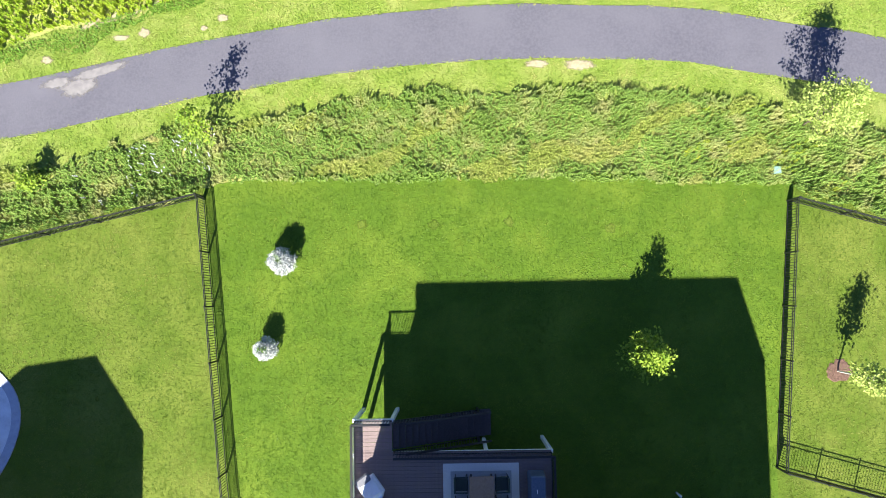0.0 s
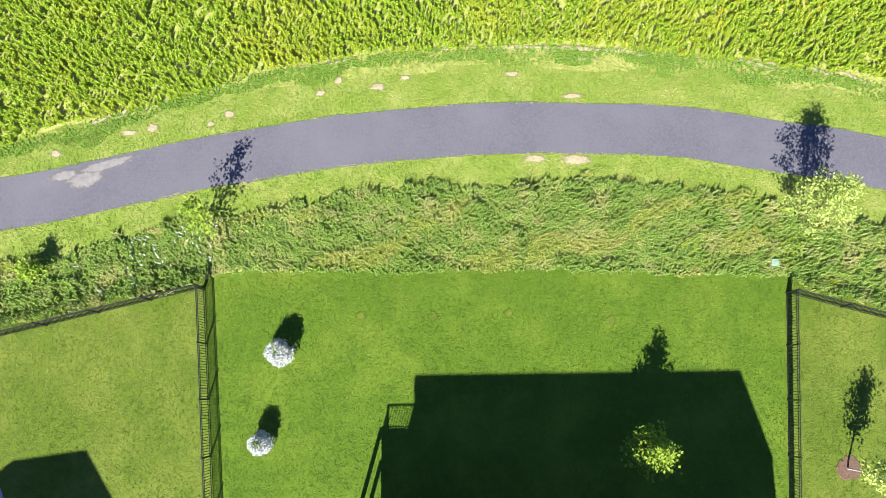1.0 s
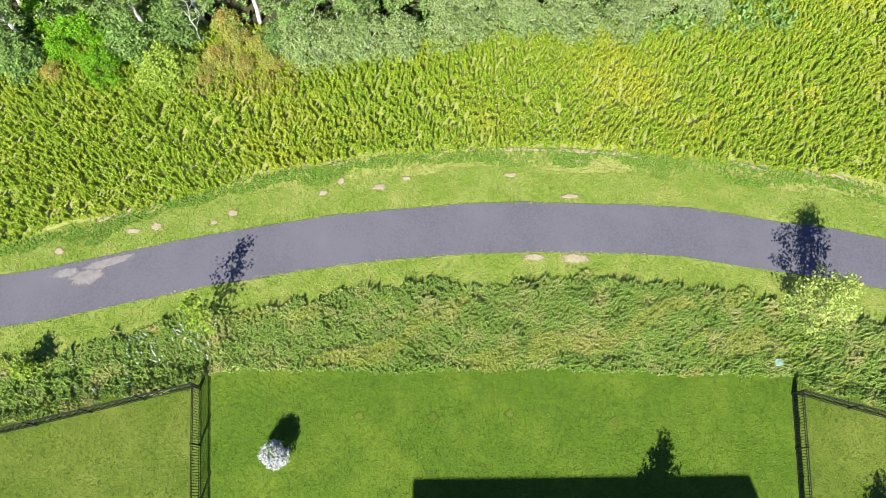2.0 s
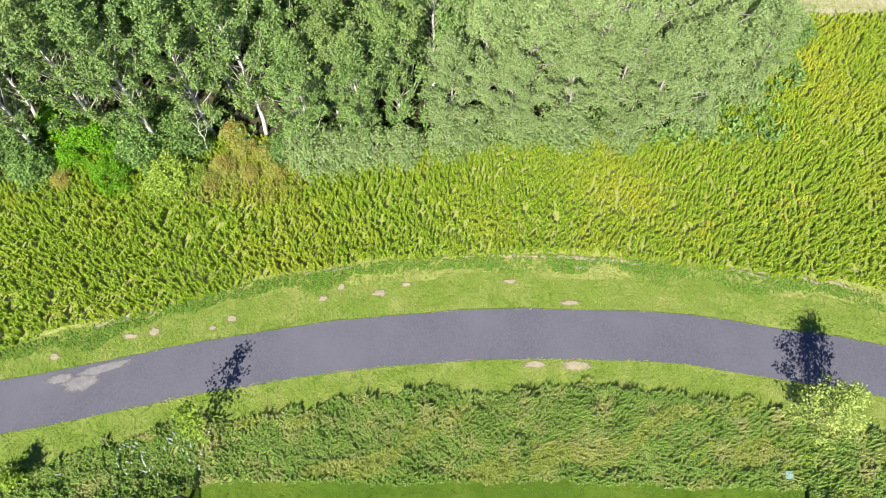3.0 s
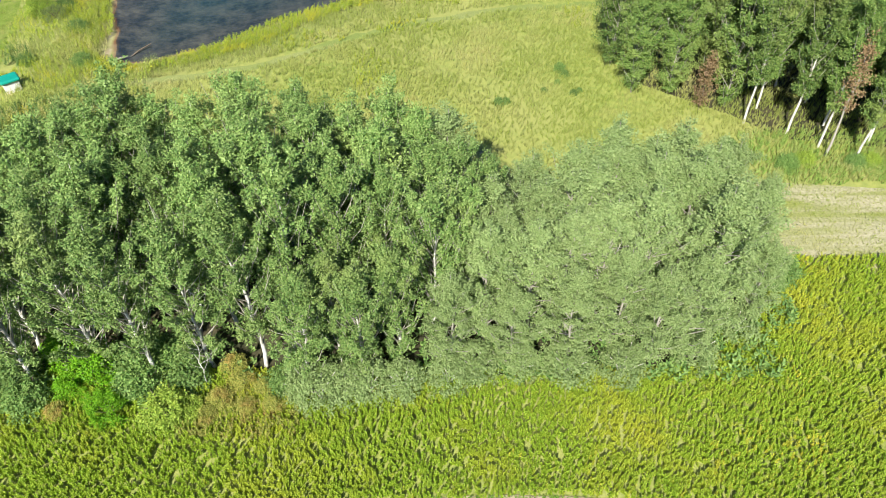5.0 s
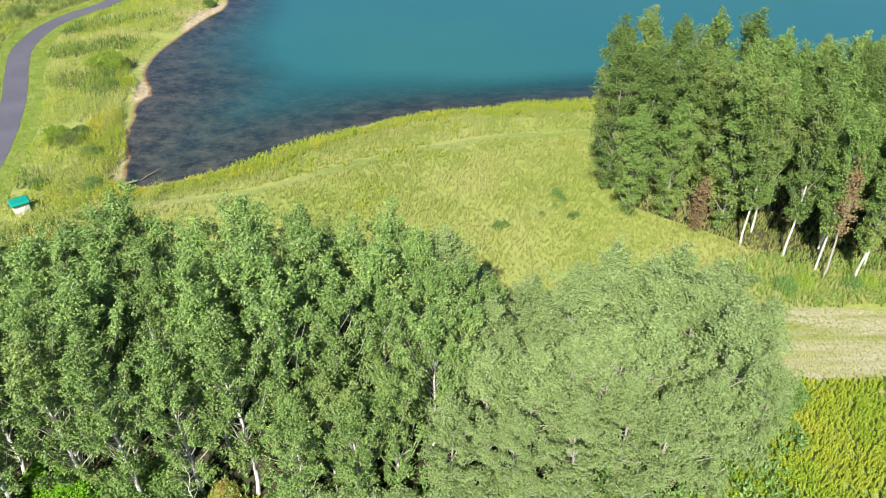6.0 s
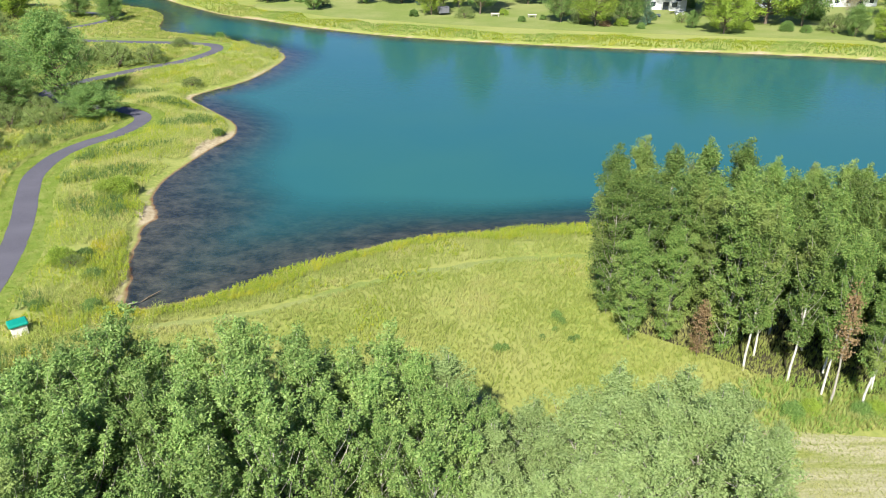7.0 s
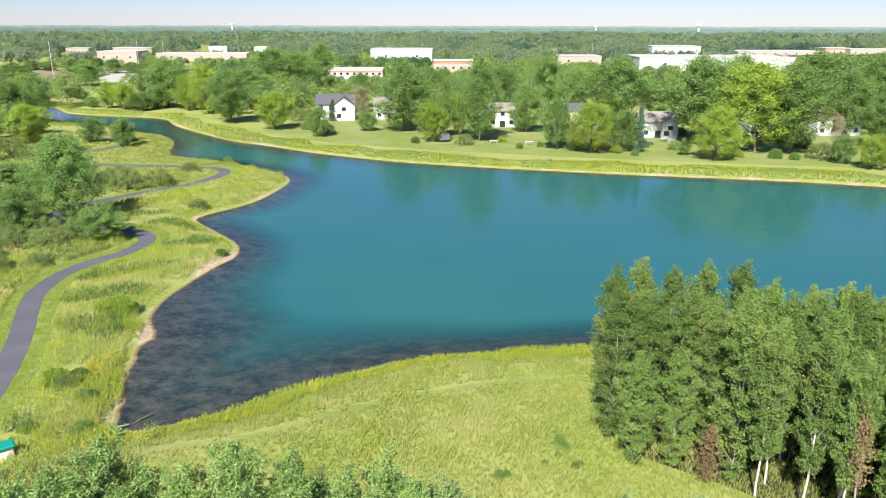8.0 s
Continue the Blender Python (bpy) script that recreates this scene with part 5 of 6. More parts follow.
# flowering shrubs and young trees on the lawns
for x, y, r, seed in ((-7.45, 1.85, 0.52, 5), (-8.2, -1.95, 0.40, 6)):
    local = np.random.default_rng(seed)
    t = thing("hydrangea", "round hydrangea covered in white blooms on the lawn", "shrub", pose(x, y, 0), group="white hydrangeas")
    bush_parts(t, 1.55 if r > 0.45 else 1.4, r * 0.42, 60, 24, 0.08, M_BROAD, M_BARK_DARK, seed=seed, clump=0.18)
    n = 120
    u = local.random(n) * 0.95 + 0.05
    a_ = local.random(n) * 6.283
    rr = r * np.sqrt(1 - (u * 0.9) ** 2) * local.uniform(0.8, 1.05, n)
    top_h = 1.45 if r > 0.45 else 1.25
    c = np.c_[np.cos(a_) * rr, np.sin(a_) * rr, top_h * (0.25 + 0.75 * u)]
    c = c[(c[:, 1] < 0.5 * r) | (local.random(n) < 0.25)]
    v, f = clump_leaves(c, 34, 0.15, 0.075, np.zeros((len(c), 3)), local)
    part("bloom", mesh_np("bloom", v, f, M_PETAL), M_PETAL, t, "white flower heads")


def young_tree(x, y, h, r, base, material, label, seed, leaf=0.13, limbs=20, clumps=4, per=20, rise=0.8, trunk=None, clump=0.26):
    t = thing("young_tree", label, "tree", pose(x, y, 0, 0, 0, seed * 40), group="young trees")
    return tree_parts(t, h, r, base, limbs, clumps, per, leaf, material, trunk or M_BARK_DARK, seed=seed, rise=rise, clump=clump, trunk_r=0.045, spire=5, profile=0.55)


young_tree(7.9, -2.25, 4.5, 0.8, 1.0, M_LEAF_YOUNG, "young green maple standing in the house's shade", 3, leaf=0.13, per=26, limbs=24)
young_tree(16.85, -3.35, 4.2, 0.32, 2.0, M_LEAF_PALE, "staked sapling with pale yellow leaves and a mulch ring", 4, trunk=M_BARK, per=11)
young_tree(-10.7, 7.6, 3.9, 0.5, 1.0, M_LEAF_YOUNG, "slim sapling among the weeds by the footpath", 8, clumps=3, per=9)
young_tree(15.9, 7.6, 4.9, 1.25, 0.6, M_LEAF_PALE, "pale yellow-green bushy tree by the footpath", 9, limbs=34, leaf=0.105, per=28)
young_tree(-18.6, 5.6, 1.5, 0.22, 0.3, M_LEAF_YOUNG, "thin sapling in the weeds behind the fence", 12, limbs=10, per=12)


def blotch(name, x, y, rx, ry, z, material, label, category, seed, turn=0.0, thick=0.03, points=22, group=""):
    """A flat patch with an uneven outline."""
    bm = bmesh.new()
    ring = []
    for i in range(points):
        a_ = i * 2 * math.pi / points
        k = 1 + 0.35 * noise.noise((math.cos(a_) * 1.6, math.sin(a_) * 1.6, seed * 3.7)) + 0.2 * noise.noise((math.cos(a_) * 4, math.sin(a_) * 4, seed * 1.7))
        px, py = rx * k * math.cos(a_), ry * k * math.sin(a_)
        ring.append((x + px * math.cos(turn) - py * math.sin(turn), y + px * math.sin(turn) + py * math.cos(turn)))
    low = [bm.verts.new((px + (px - x) * 0.06, py + (py - y) * 0.06, z - thick)) for px, py in ring]
    top = [bm.verts.new((px, py, z)) for px, py in ring]
    inner = [bm.verts.new((x + (px - x) * 0.45, y + (py - y) * 0.45, z + 0.004)) for px, py in ring]
    mid = bm.verts.new((x, y, z + 0.006))
    for i in range(points):
        j = (i + 1) % points
        bm.faces.new((low[i], low[j], top[j], top[i]))
        bm.faces.new((top[i], top[j], inner[j], inner[i]))
        bm.faces.new((inner[i], inner[j], mid))
    ob = part(name, bm, material, None)
    cover = ob.data.attributes.new("cover", "FLOAT", "POINT")
    cover.data.foreach_set("value", [0.0] * (2 * points) + [0.75] * points + [1.0])
    return tagged(ob, label, category, group=group)


blotch("mulch_ring", 16.85, -3.35, 0.55, 0.5, 0.05, M_MULCH, "ring of brown bark mulch round a sapling", "mulch", 1)
for i, (x, y) in enumerate(((-4.0, 3.5), (-0.8, 3.4), (2.6, 3.5), (7.1, 3.1))):
    blotch("bare_patch", x, y, 0.34, 0.3, 0.026, M_WORN_THIN, "small pale worn patch in the lawn", "lawn patch", 10 + i, group="worn lawn patches")
for i, (x, y, rx, ry) in enumerate(((-13.9, 12.5, 0.30, 0.24), (-10.27, 13.12, 0.28, 0.2), (-11.16, 12.66, 0.2, 0.13), (-5.15, 14.7, 0.22, 0.2), (-6.0, 14.1, 0.28, 0.16), (-3.3, 14.35, 0.42, 0.22), (-2.0, 14.8, 0.3, 0.13), (3.1, 14.9, 0.4, 0.14),
                                    (5.9, 13.73, 0.6, 0.14), (6.6, 15.6, 0.7, 0.12), (5.97, 10.57, 0.72, 0.3), (4.05, 10.67, 0.55, 0.22), (-15.0, 12.3, 0.4, 0.15), (-18.4, 11.3, 0.3, 0.2))):
    blotch("dirt_patch", x, y, rx * 1.2, ry * 1.25, 0.055, M_DIRT_THIN, "patch of bare pale dirt in the verge", "dirt", 30 + i, group="dirt patches")
bank = np.random.default_rng(15)
for i in range(26):
    x = -16.5 + 1.42 * i + bank.uniform(-0.3, 0.3)
    if bank.random() < (0.65 if x < -6 else 0.4):
        continue
    y = float(np.interp(x, BERM[:, 0], BERM[:, 1])) - 0.12 + bank.uniform(-0.08, 0.08)
    blotch("dirt_bank", x, y, bank.uniform(0.8, 1.7), bank.uniform(0.08, 0.2), 0.055, M_DIRT_THIN, "crumbly low dirt edge below the tall weeds", "dirt", 50 + i, turn=-0.028 * (x - 2.5), group="dirt edge")
for i, (x, y, rx, ry, turn) in enumerate(((-16.9, 10.1, 1.3, 0.6, 0.2), (-16.0, 10.72, 2.0, 0.34, 0.23), (-17.9, 10.25, 1.0, 0.36, 0.15))):
    blotch("dusty_patch", x, y, rx, ry, 0.041 + 0.004 * i, M_DUST_THIN, "pale dusty patch on the asphalt", "dust", 71 + i, turn=turn, thick=0.004, group="dusty patches")
box_ob = thing("utility_box", "small pale-green utility box at the lawn's edge", "utility box", pose(14.5, 5.55, 0))
part("body", boxed(-0.14, 0.14, -0.14, 0.14, 0, 0.35, 0.02), surface("pale_green_plastic", (0.16, 0.28, 0.22), (0.20, 0.32, 0.26), rough=0.5), box_ob)
part("lid", boxed(-0.16, 0.16, -0.16, 0.16, 0.35, 0.41, 0.02), surface("pale_green_lid", (0.20, 0.34, 0.28), (0.25, 0.38, 0.32), rough=0.5), box_ob)
pipe = thing("vent_pipe", "short white plastic pipe standing in the lawn", "pipe", pose(9.6, -8.5, 0))
part("tube", mesh_np("tube", *between((0, 0, -0.1), (0, 0, 0.55), 0.05, 0.05, 10), M_WHITE), M_WHITE, pipe)
part("cap", mesh_np("cap", *joined([between((0, 0, 0.55), (0, 0, 0.62), 0.065, 0.05, 10), between((0, 0, 0.62), (0, 0, 0.625), 0.05, 0.001, 10)]), M_WHITE), M_WHITE, pipe)

patio_c = (-23.4, -5.3)
patio = tagged(new("patio"), "curved blue-grey stamped concrete patio with a darker border", "patio", kind="structure")
for name, r0, r1, mt, z in (("border", 3.75, 4.15, M_PATIO_EDGE, 0.085), ("slab", 0.0, 3.75, M_PATIO, 0.08)):
    bm = bmesh.new()
    n = 64
    rings = []
    for r in (r0, r1):
        rings.append([bm.verts.new((patio_c[0] + (r + 0.2 * math.sin(3 * i * 6.283 / n)) * math.cos(i * 6.283 / n), patio_c[1] + (r * 0.9) * math.sin(i * 6.283 / n), z)) for i in range(n)] if r else [bm.verts.new((*patio_c, z))])
    drop = [bm.verts.new((v.co.x, v.co.y, 0.0)) for v in rings[1]]
    for i in range(n):
        j = (i + 1) % n
        if len(rings[0]) == 1:
            bm.faces.new((rings[0][0], rings[1][i], rings[1][j]))
        else:
            bm.faces.new((rings[0][i], rings[1][i], rings[1][j], rings[0][j]))
        bm.faces.new((rings[1][i], drop[i], drop[j], rings[1][j]))
    bmesh.ops.recalc_face_normals(bm, faces=bm.faces)
    part(name, bm, mt, patio)

# ---- by the pond ----
bin_ob = thing("storage_box", "white storage box with a green lid in tall grass", "box", pose(-34.6, 51.2, 0, 0, 0, 38))
part("body", boxed(-0.6, 0.6, -0.45, 0.45, 0, 0.9, 0.04), M_PLASTIC, bin_ob)
part("lid", boxed(-0.75, 0.75, -0.62, 0.62, 0.9, 1.2, 0.1), M_TEAL, bin_ob, "green plastic lid")
log = thing("log", "weathered grey log lying at the water's edge", "log", pose(-28.9, 56.7, float(land([-28.9], [56.7])[0]), 0, 0, 32))
part("trunk", mesh_np("trunk", *tube([(-1.6, 0, 0.12), (-0.5, 0.06, 0.16), (0.6, -0.03, 0.14), (1.6, 0.05, 0.10)], [0.10, 0.11, 0.09, 0.06]), M_LIMB, True), M_LIMB, log)
snag = thing("log", "dark sunken branch in the shallows", "log", pose(-26.9, 58.8, WATER, 0, 0, 57))
part("trunk", mesh_np("trunk", *tube([(-1.2, 0, -0.1), (0, 0.1, 0.06), (1.3, 0, 0.12)], [0.08, 0.07, 0.04]), M_BARK_DARK, True), M_BARK_DARK, snag)


def cut_grass():
    """Cut hay: long streaks of straw, with green between."""
    m, nodes, links, bsdf = nodes_of("cut_hay_streaks")
    where = nodes.new("ShaderNodeNewGeometry").outputs["Position"]
    mp = nodes.new("ShaderNodeMapping")
    mp.inputs["Scale"].default_value, mp.inputs["Rotation"].default_value = (0.09, 0.85, 1.0), (0, 0, 0.11)
    links.new(where, mp.inputs["Vector"])
    streak = remap(nodes, links, noise_node(nodes, links, mp.outputs[0], 1.0, 5, 0.6, 0.3), 0.36, 0.60)
    fine = remap(nodes, links, noise_node(nodes, links, where, 5.0, 6, 0.7), 0.3, 0.7)
    green = mixed(nodes, links, fine, (0.17, 0.21, 0.035), (0.30, 0.31, 0.085))
    straw = mixed(nodes, links, fine, (0.28, 0.26, 0.13), (0.50, 0.46, 0.29))
    links.new(mixed(nodes, links, streak, green, straw), bsdf.inputs["Base Color"])
    bsdf.inputs["Roughness"].default_value = 0.95
    bn = nodes.new("ShaderNodeBump")
    bn.inputs["Strength"].default_value, bn.inputs["Distance"].default_value = 0.9, 0.08
    links.new(noise_node(nodes, links, where, 16.0, 5), bn.inputs["Height"])
    links.new(bn.outputs[0], bsdf.inputs["Normal"])
    return m


patch("cut_field", [(19.0, 31.9), (24, 31.2), (46, 28.6), (46, 37.0), (30, 38.3), (21.5, 39.2)], 0.012, cut_grass(), "pale cut grass in straw-coloured streaks beside the grove", "field", 0.05)
x, y = scatter((19.5, 40, 29.5, 39.5), 22, lambda x, y: (y > 32.1 - 0.14 * (x - 19.5)) & (y < 39.1 - 0.1 * (x - 21.5)))
plants("cut_stubble", x, y, 0.10, 0.15, 5, M_MEADOW, "short pale stubble of cut grass", upright=1.0, slim=0.16, three=True)
for i, (x, y, rx, ry, tu) in enumerate(((-56.5, 104.5, 4.0, 0.5, 0.6), (-60.0, 99.5, 3.0, 0.9, 0.5), (3.0, 42.6, 0.6, 0.5, 0))):
    blotch("sand_patch", x, y, rx, ry, float(land([x], [y])[0]) + 0.035, M_DIRT_THIN, "bare sandy patch by the pond path", "sand", 90 + i, turn=tu, thick=0.03, group="sandy patches")


# ---- houses of the far bank ----
def far_house(x, y, w, d, h, roof, wall_mt, roof_mt, label, turn=0.0, wing=None):
    root = thing("house", label, "house", pose(x, y, 0, 0, 0, turn), group="far bank houses")
    part("wall", gabled([(-w / 2, 0), (-w / 2, h), (w / 2, h), (w / 2, 0)], 0, d), wall_mt, root)
    swap = Matrix(((0, 1, 0), (1, 0, 0), (0, 0, 1)))
    for name, outline, x0, x1, mt in (("roof", [(-0.5, h - 0.02), (d / 2, h + roof), (d + 0.5, h - 0.02), (d + 0.5, h - 0.2), (d / 2, h + roof - 0.25), (-0.5, h - 0.2)], -w / 2 - 0.4, w / 2 + 0.4, roof_mt),
                                      ("gable", [(0.02, h), (d / 2, h + roof - 0.3), (d - 0.02, h)], -w / 2 + 0.02, w / 2 - 0.02, wall_mt)):
        bm = gabled(outline, x0, x1)
        bmesh.ops.transform(bm, matrix=swap.to_4x4(), verts=bm.verts)
        bmesh.ops.recalc_face_normals(bm, faces=bm.faces)
        part(name, bm, mt, root)
    if wing:
        cx, a, out = wing
        part("gable_wing", gabled([(cx - a, 0), (cx - a, h - 0.3), (cx, h - 0.3 + a * 0.7), (cx + a, h - 0.3), (cx + a, 0)], -out, d / 2), wall_mt, root, "gabled wing that stands forward")
        part("wing_roof", gabled([(cx - a - 0.4, h - 0.55), (cx, h - 0.25 + a * 0.7), (cx + a + 0.4, h - 0.55), (cx + a + 0.4, h - 0.3), (cx, h + a * 0.7), (cx - a - 0.4, h - 0.3)], -out - 0.4, d / 2), roof_mt, root)
        window(root, cx, h - 2.2, 1.5, 1.3, -out, -1)
        window(root, cx - a * 0.45, 1.0, 1.5, 1.4, -out, -1)
    n = max(2, int(w / 3))
    for i in range(n):
        for z in ((1.0, 3.8) if h > 5 else (1.0,)):
            if i == n // 2 and z == 1.0:
                part("door", boxed(-w / 2 + (i + 0.5) * w / n - 0.9, -w / 2 + (i + 0.5) * w / n + 0.9, -0.05, 0.0, 0.1, 2.15), M_GLASS, root, "dark glazed patio door")
            else:
                window(root, -w / 2 + (i + 0.5) * w / n, z, 1.3, 1.3, 0, -1)
    return root


far_house(-38, 264, 13.5, 9, 5.6, 3.0, M_SIDING, M_ROOF, "white two-storey house with a dark roof behind trees", 4, (3.0, 3.8, 2.0))
far_house(-20.8, 266, 8, 9, 5.2, 2.4, M_SIDING, M_ROOF_TAN, "white house with a brown roof half behind trees", -3)
far_house(19.5, 245.5, 9, 8, 5.4, 2.3, M_SIDING_TAN, M_ROOF_TAN, "cream two-storey house with a tan roof", 3)
far_house(44.5, 254, 8, 8, 4.6, 2.2, M_SIDING_TAN, M_ROOF, "cream house with a dark roof half behind trees", 2)
far_house(64.5, 222.5, 11, 9, 4.9, 2.6, M_SIDING, M_ROOF_TAN, "low white house with a tan roof and a gabled wing", -5, (3.0, 2.3, 2.0))
far_house(97.3, 226, 9, 9, 4.6, 2.2, M_SIDING, M_ROOF, "white house with a dark roof behind shade trees", 2)
far_house(121.5, 228, 14, 9, 5.2, 2.6, M_SIDING, M_ROOF_RED, "white house with a reddish tan roof behind trees", 2)


# ---- far bank clutter ----
trailer = thing("trailer", "small grey box trailer parked on the far lawn", "trailer", pose(0.2, 214.5, 0, 0, 0, 20))
part("body", boxed(-1.5, 1.5, -0.9, 0.9, 0.5, 2.3, 0.08), surface("grey_trailer_paint", (0.13, 0.13, 0.14), (0.19, 0.19, 0.20), rough=0.5), trailer)
for sx in (-0.6, 0.6):
    for sy in (-0.95, 0.8):
        part("wheel", mesh_np("wheel", *between((sx, sy, 0.32), (sx, sy + 0.15, 0.32), 0.32, 0.32, 12), M_BLACK), M_BLACK, trailer)
for x, y, label, mt in ((14.5, 212, "small pale picnic table on the far lawn", M_SIDING_TAN), (66, 214, "white picnic table on the far lawn", M_WHITE), (58.5, 210, "blue-grey bench on the far lawn", M_COVER), (24.5, 210, "small grey picnic table on the far lawn", M_SIDING_TAN)):
    t = thing("picnic_table", label, "table", pose(x, y, 0), group="far lawn tables")
    part("top", boxed(-1.2, 1.2, -0.5, 0.5, 0.72, 0.80, 0.01), mt, t)
    for sy in (-0.8, 0.8):
        part("bench", boxed(-1.2, 1.2, sy - 0.15, sy + 0.15, 0.42, 0.48, 0.01), mt, t)
    for sx in (-0.9, 0.9):
        part("leg", boxed(sx - 0.05, sx + 0.05, -0.85, 0.85, 0.0, 0.42), mt, t)
red = thing("shrub", "rust-red rounded shrub on the far bank", "shrub", pose(41.5, 196.0, 0))
bush_parts(red, 1.6, 1.5, 60, 20, 0.3, M_BROWN, M_BARK_DARK, seed=123, clump=0.35)
patch("far_lawn", [(-58, 232), (-30, 211), (0, 199), (30, 190), (60, 183), (100, 175), (140, 165), (150, 235), (60, 250), (0, 262), (-50, 272)], 0.02, M_FAR_LAWN, "mown lawns of the far bank", "lawn", 0.06)

# ---- the town beyond ----
M_SHED = surface("white_warehouse_wall", (0.44, 0.43, 0.41), (0.52, 0.51, 0.49), big=0.1, fine=0.6, bump=0.0)
M_SHED_TAN = surface("tan_warehouse_wall", (0.36, 0.30, 0.25), (0.44, 0.38, 0.32), big=0.1, fine=0.6, bump=0.0)
M_BRICK = surface("orange_brick_wall", (0.40, 0.18, 0.10), (0.50, 0.26, 0.16), big=0.1, fine=0.8, bump=0.0)
M_FLATROOF = surface("pale_flat_roof", (0.40, 0.39, 0.38), (0.50, 0.49, 0.48), big=0.05, fine=0.4, bump=0.0)
M_BUS = surface("bus_yellow", (0.50, 0.31, 0.05), (0.58, 0.38, 0.08), big=0.3, fine=2, rough=0.4, bump=0.0)
M_TOWER = surface("white_tank_paint", (0.78, 0.79, 0.80), (0.84, 0.85, 0.86), big=0.1, fine=1, bump=0.0)


def toned(m):
    """Lets each far crown have a tone of its own."""
    n_, l_ = m.node_tree.nodes, m.node_tree.links
    tone = n_.new("ShaderNodeAttribute")
    tone.attribute_name = "tone"
    hsv = next(q for q in n_ if q.bl_idname == "ShaderNodeHueSaturation")
    own = hsv.inputs["Color"].links[0].from_socket
    ramp = n_.new("ShaderNodeValToRGB")
    for pos, c in ((0.0, (0.55, 0.68, 0.78)), (0.35, (0.85, 0.95, 1.0)), (0.7, (1.2, 1.12, 1.1)), (0.88, (1.4, 1.2, 1.15)), (1.0, (1.5, 1.3, 0.95))):
        e = ramp.color_ramp.elements[0] if pos == 0 else (ramp.color_ramp.elements[1] if pos == 1 else ramp.color_ramp.elements.new(pos))
        e.color = (*c, 1)
    l_.new(tone.outputs["Fac"], ramp.inputs[0])
    l_.new(mixed(n_, l_, 1.0, own, ramp.outputs[0], "MULTIPLY"), hsv.inputs["Color"])
    return m


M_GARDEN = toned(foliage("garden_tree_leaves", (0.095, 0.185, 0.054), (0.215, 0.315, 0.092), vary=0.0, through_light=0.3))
# leaves of the farther woods: haze painted in as a greyer, bluer green
M_TOWN_HAZE = toned(foliage("town_tree_leaves_haze_tint", (0.128, 0.200, 0.124), (0.182, 0.254, 0.154), vary=0.0, through_light=0.35))
# skyline ridges: haze painted into the colours, palest and bluest on the farthest
M_HILL_HAZE = surface("distant_woods_haze_tint", (0.10, 0.155, 0.125), (0.16, 0.22, 0.18), big=0.004, fine=0.05, c=(0.14, 0.19, 0.175), bump=0.0, rough=1.0)
M_HILL_FAR_HAZE = surface("horizon_woods_haze_tint", (0.15, 0.21, 0.235), (0.20, 0.26, 0.285), big=0.003, fine=0.03, c=(0.18, 0.24, 0.27), bump=0.0, rough=1.0)

SHEDS = []


def shed(x, y, w, d, h, wall_mt, label, bays=6, trim=None):
    root = thing("warehouse", label, "building", pose(x, y, 0), group="town buildings")
    part("wall", boxed(-w / 2, w / 2, 0, d, -0.2, h), wall_mt, root)
    part("roof", boxed(-w / 2 - 0.3, w / 2 + 0.3, -0.3, d + 0.3, h, h + 0.5, 0.05), M_FLATROOF, root)
    if trim:
        part("band", boxed(-w / 2, w / 2, -0.06, 0, h - 1.6, h - 0.6), trim, root, "coloured band under the roof")
    for i in range(bays):
        bx = -w / 2 + (i + 0.5) * w / bays
        f = part("window", boxed(bx - 0.9, bx + 0.9, -0.10, 0, h * 0.45, h * 0.45 + 1.6), M_FLATROOF, root)
        part("pane", boxed(bx - 0.75, bx + 0.75, -0.12, -0.09, h * 0.45 + 0.15, h * 0.45 + 1.45), M_GLASS, f, "dark window pane")
    SHEDS.append((x, y, w, h))
    return root


shed(-36, 655, 53, 40, 11, M_SHED, "large white flat-roofed warehouse", 2)
shed(-54.5, 462, 35, 22, 5.6, M_FLATROOF, "long low building with an orange band", 9, M_BRICK)
shed(6.6, 500, 26, 20, 9.0, M_SHED_TAN, "low tan flat-roofed building", 5, M_BRICK)
shed(109, 610, 35, 30, 7.5, M_SHED_TAN, "long tan flat-roofed warehouse", 2)
shed(197, 548, 112, 50, 9.4, M_SHED, "very long white flat-roofed warehouse", 3)
shed(248, 815, 52, 40, 9.5, M_SHED, "white two-storey flat-roofed building", 6)
shed(346, 785, 88, 40, 5.5, M_SHED_TAN, "low pale flat-roofed hall", 8)
shed(412, 800, 25, 26, 8.5, M_SHED_TAN, "tan flat-roofed building with a red band", 4, M_BRICK)
shed(455, 790, 70, 30, 7.5, M_SHED_TAN, "wide tan flat-roofed hall", 6)
shed(-272, 636, 33, 24, 9.5, M_SHED_TAN, "pale flat-roofed hall beyond a lot", 3)
shed(-214, 675, 80, 30, 6.5, M_SHED_TAN, "long tan roofed hall", 3)
shed(-378, 790, 24, 20, 7, M_SHED_TAN, "pale flat-roofed hall behind trees", 6)
shed(-322, 792, 40, 26, 7.5, M_SHED_TAN, "pale low flat-roofed hall behind trees", 5)
shed(-194, 812, 14, 20, 8, M_SHED, "small white hall behind trees", 2)
shed(-243, 825, 20, 20, 8, M_SHED, "small white roofed hall behind trees", 2)

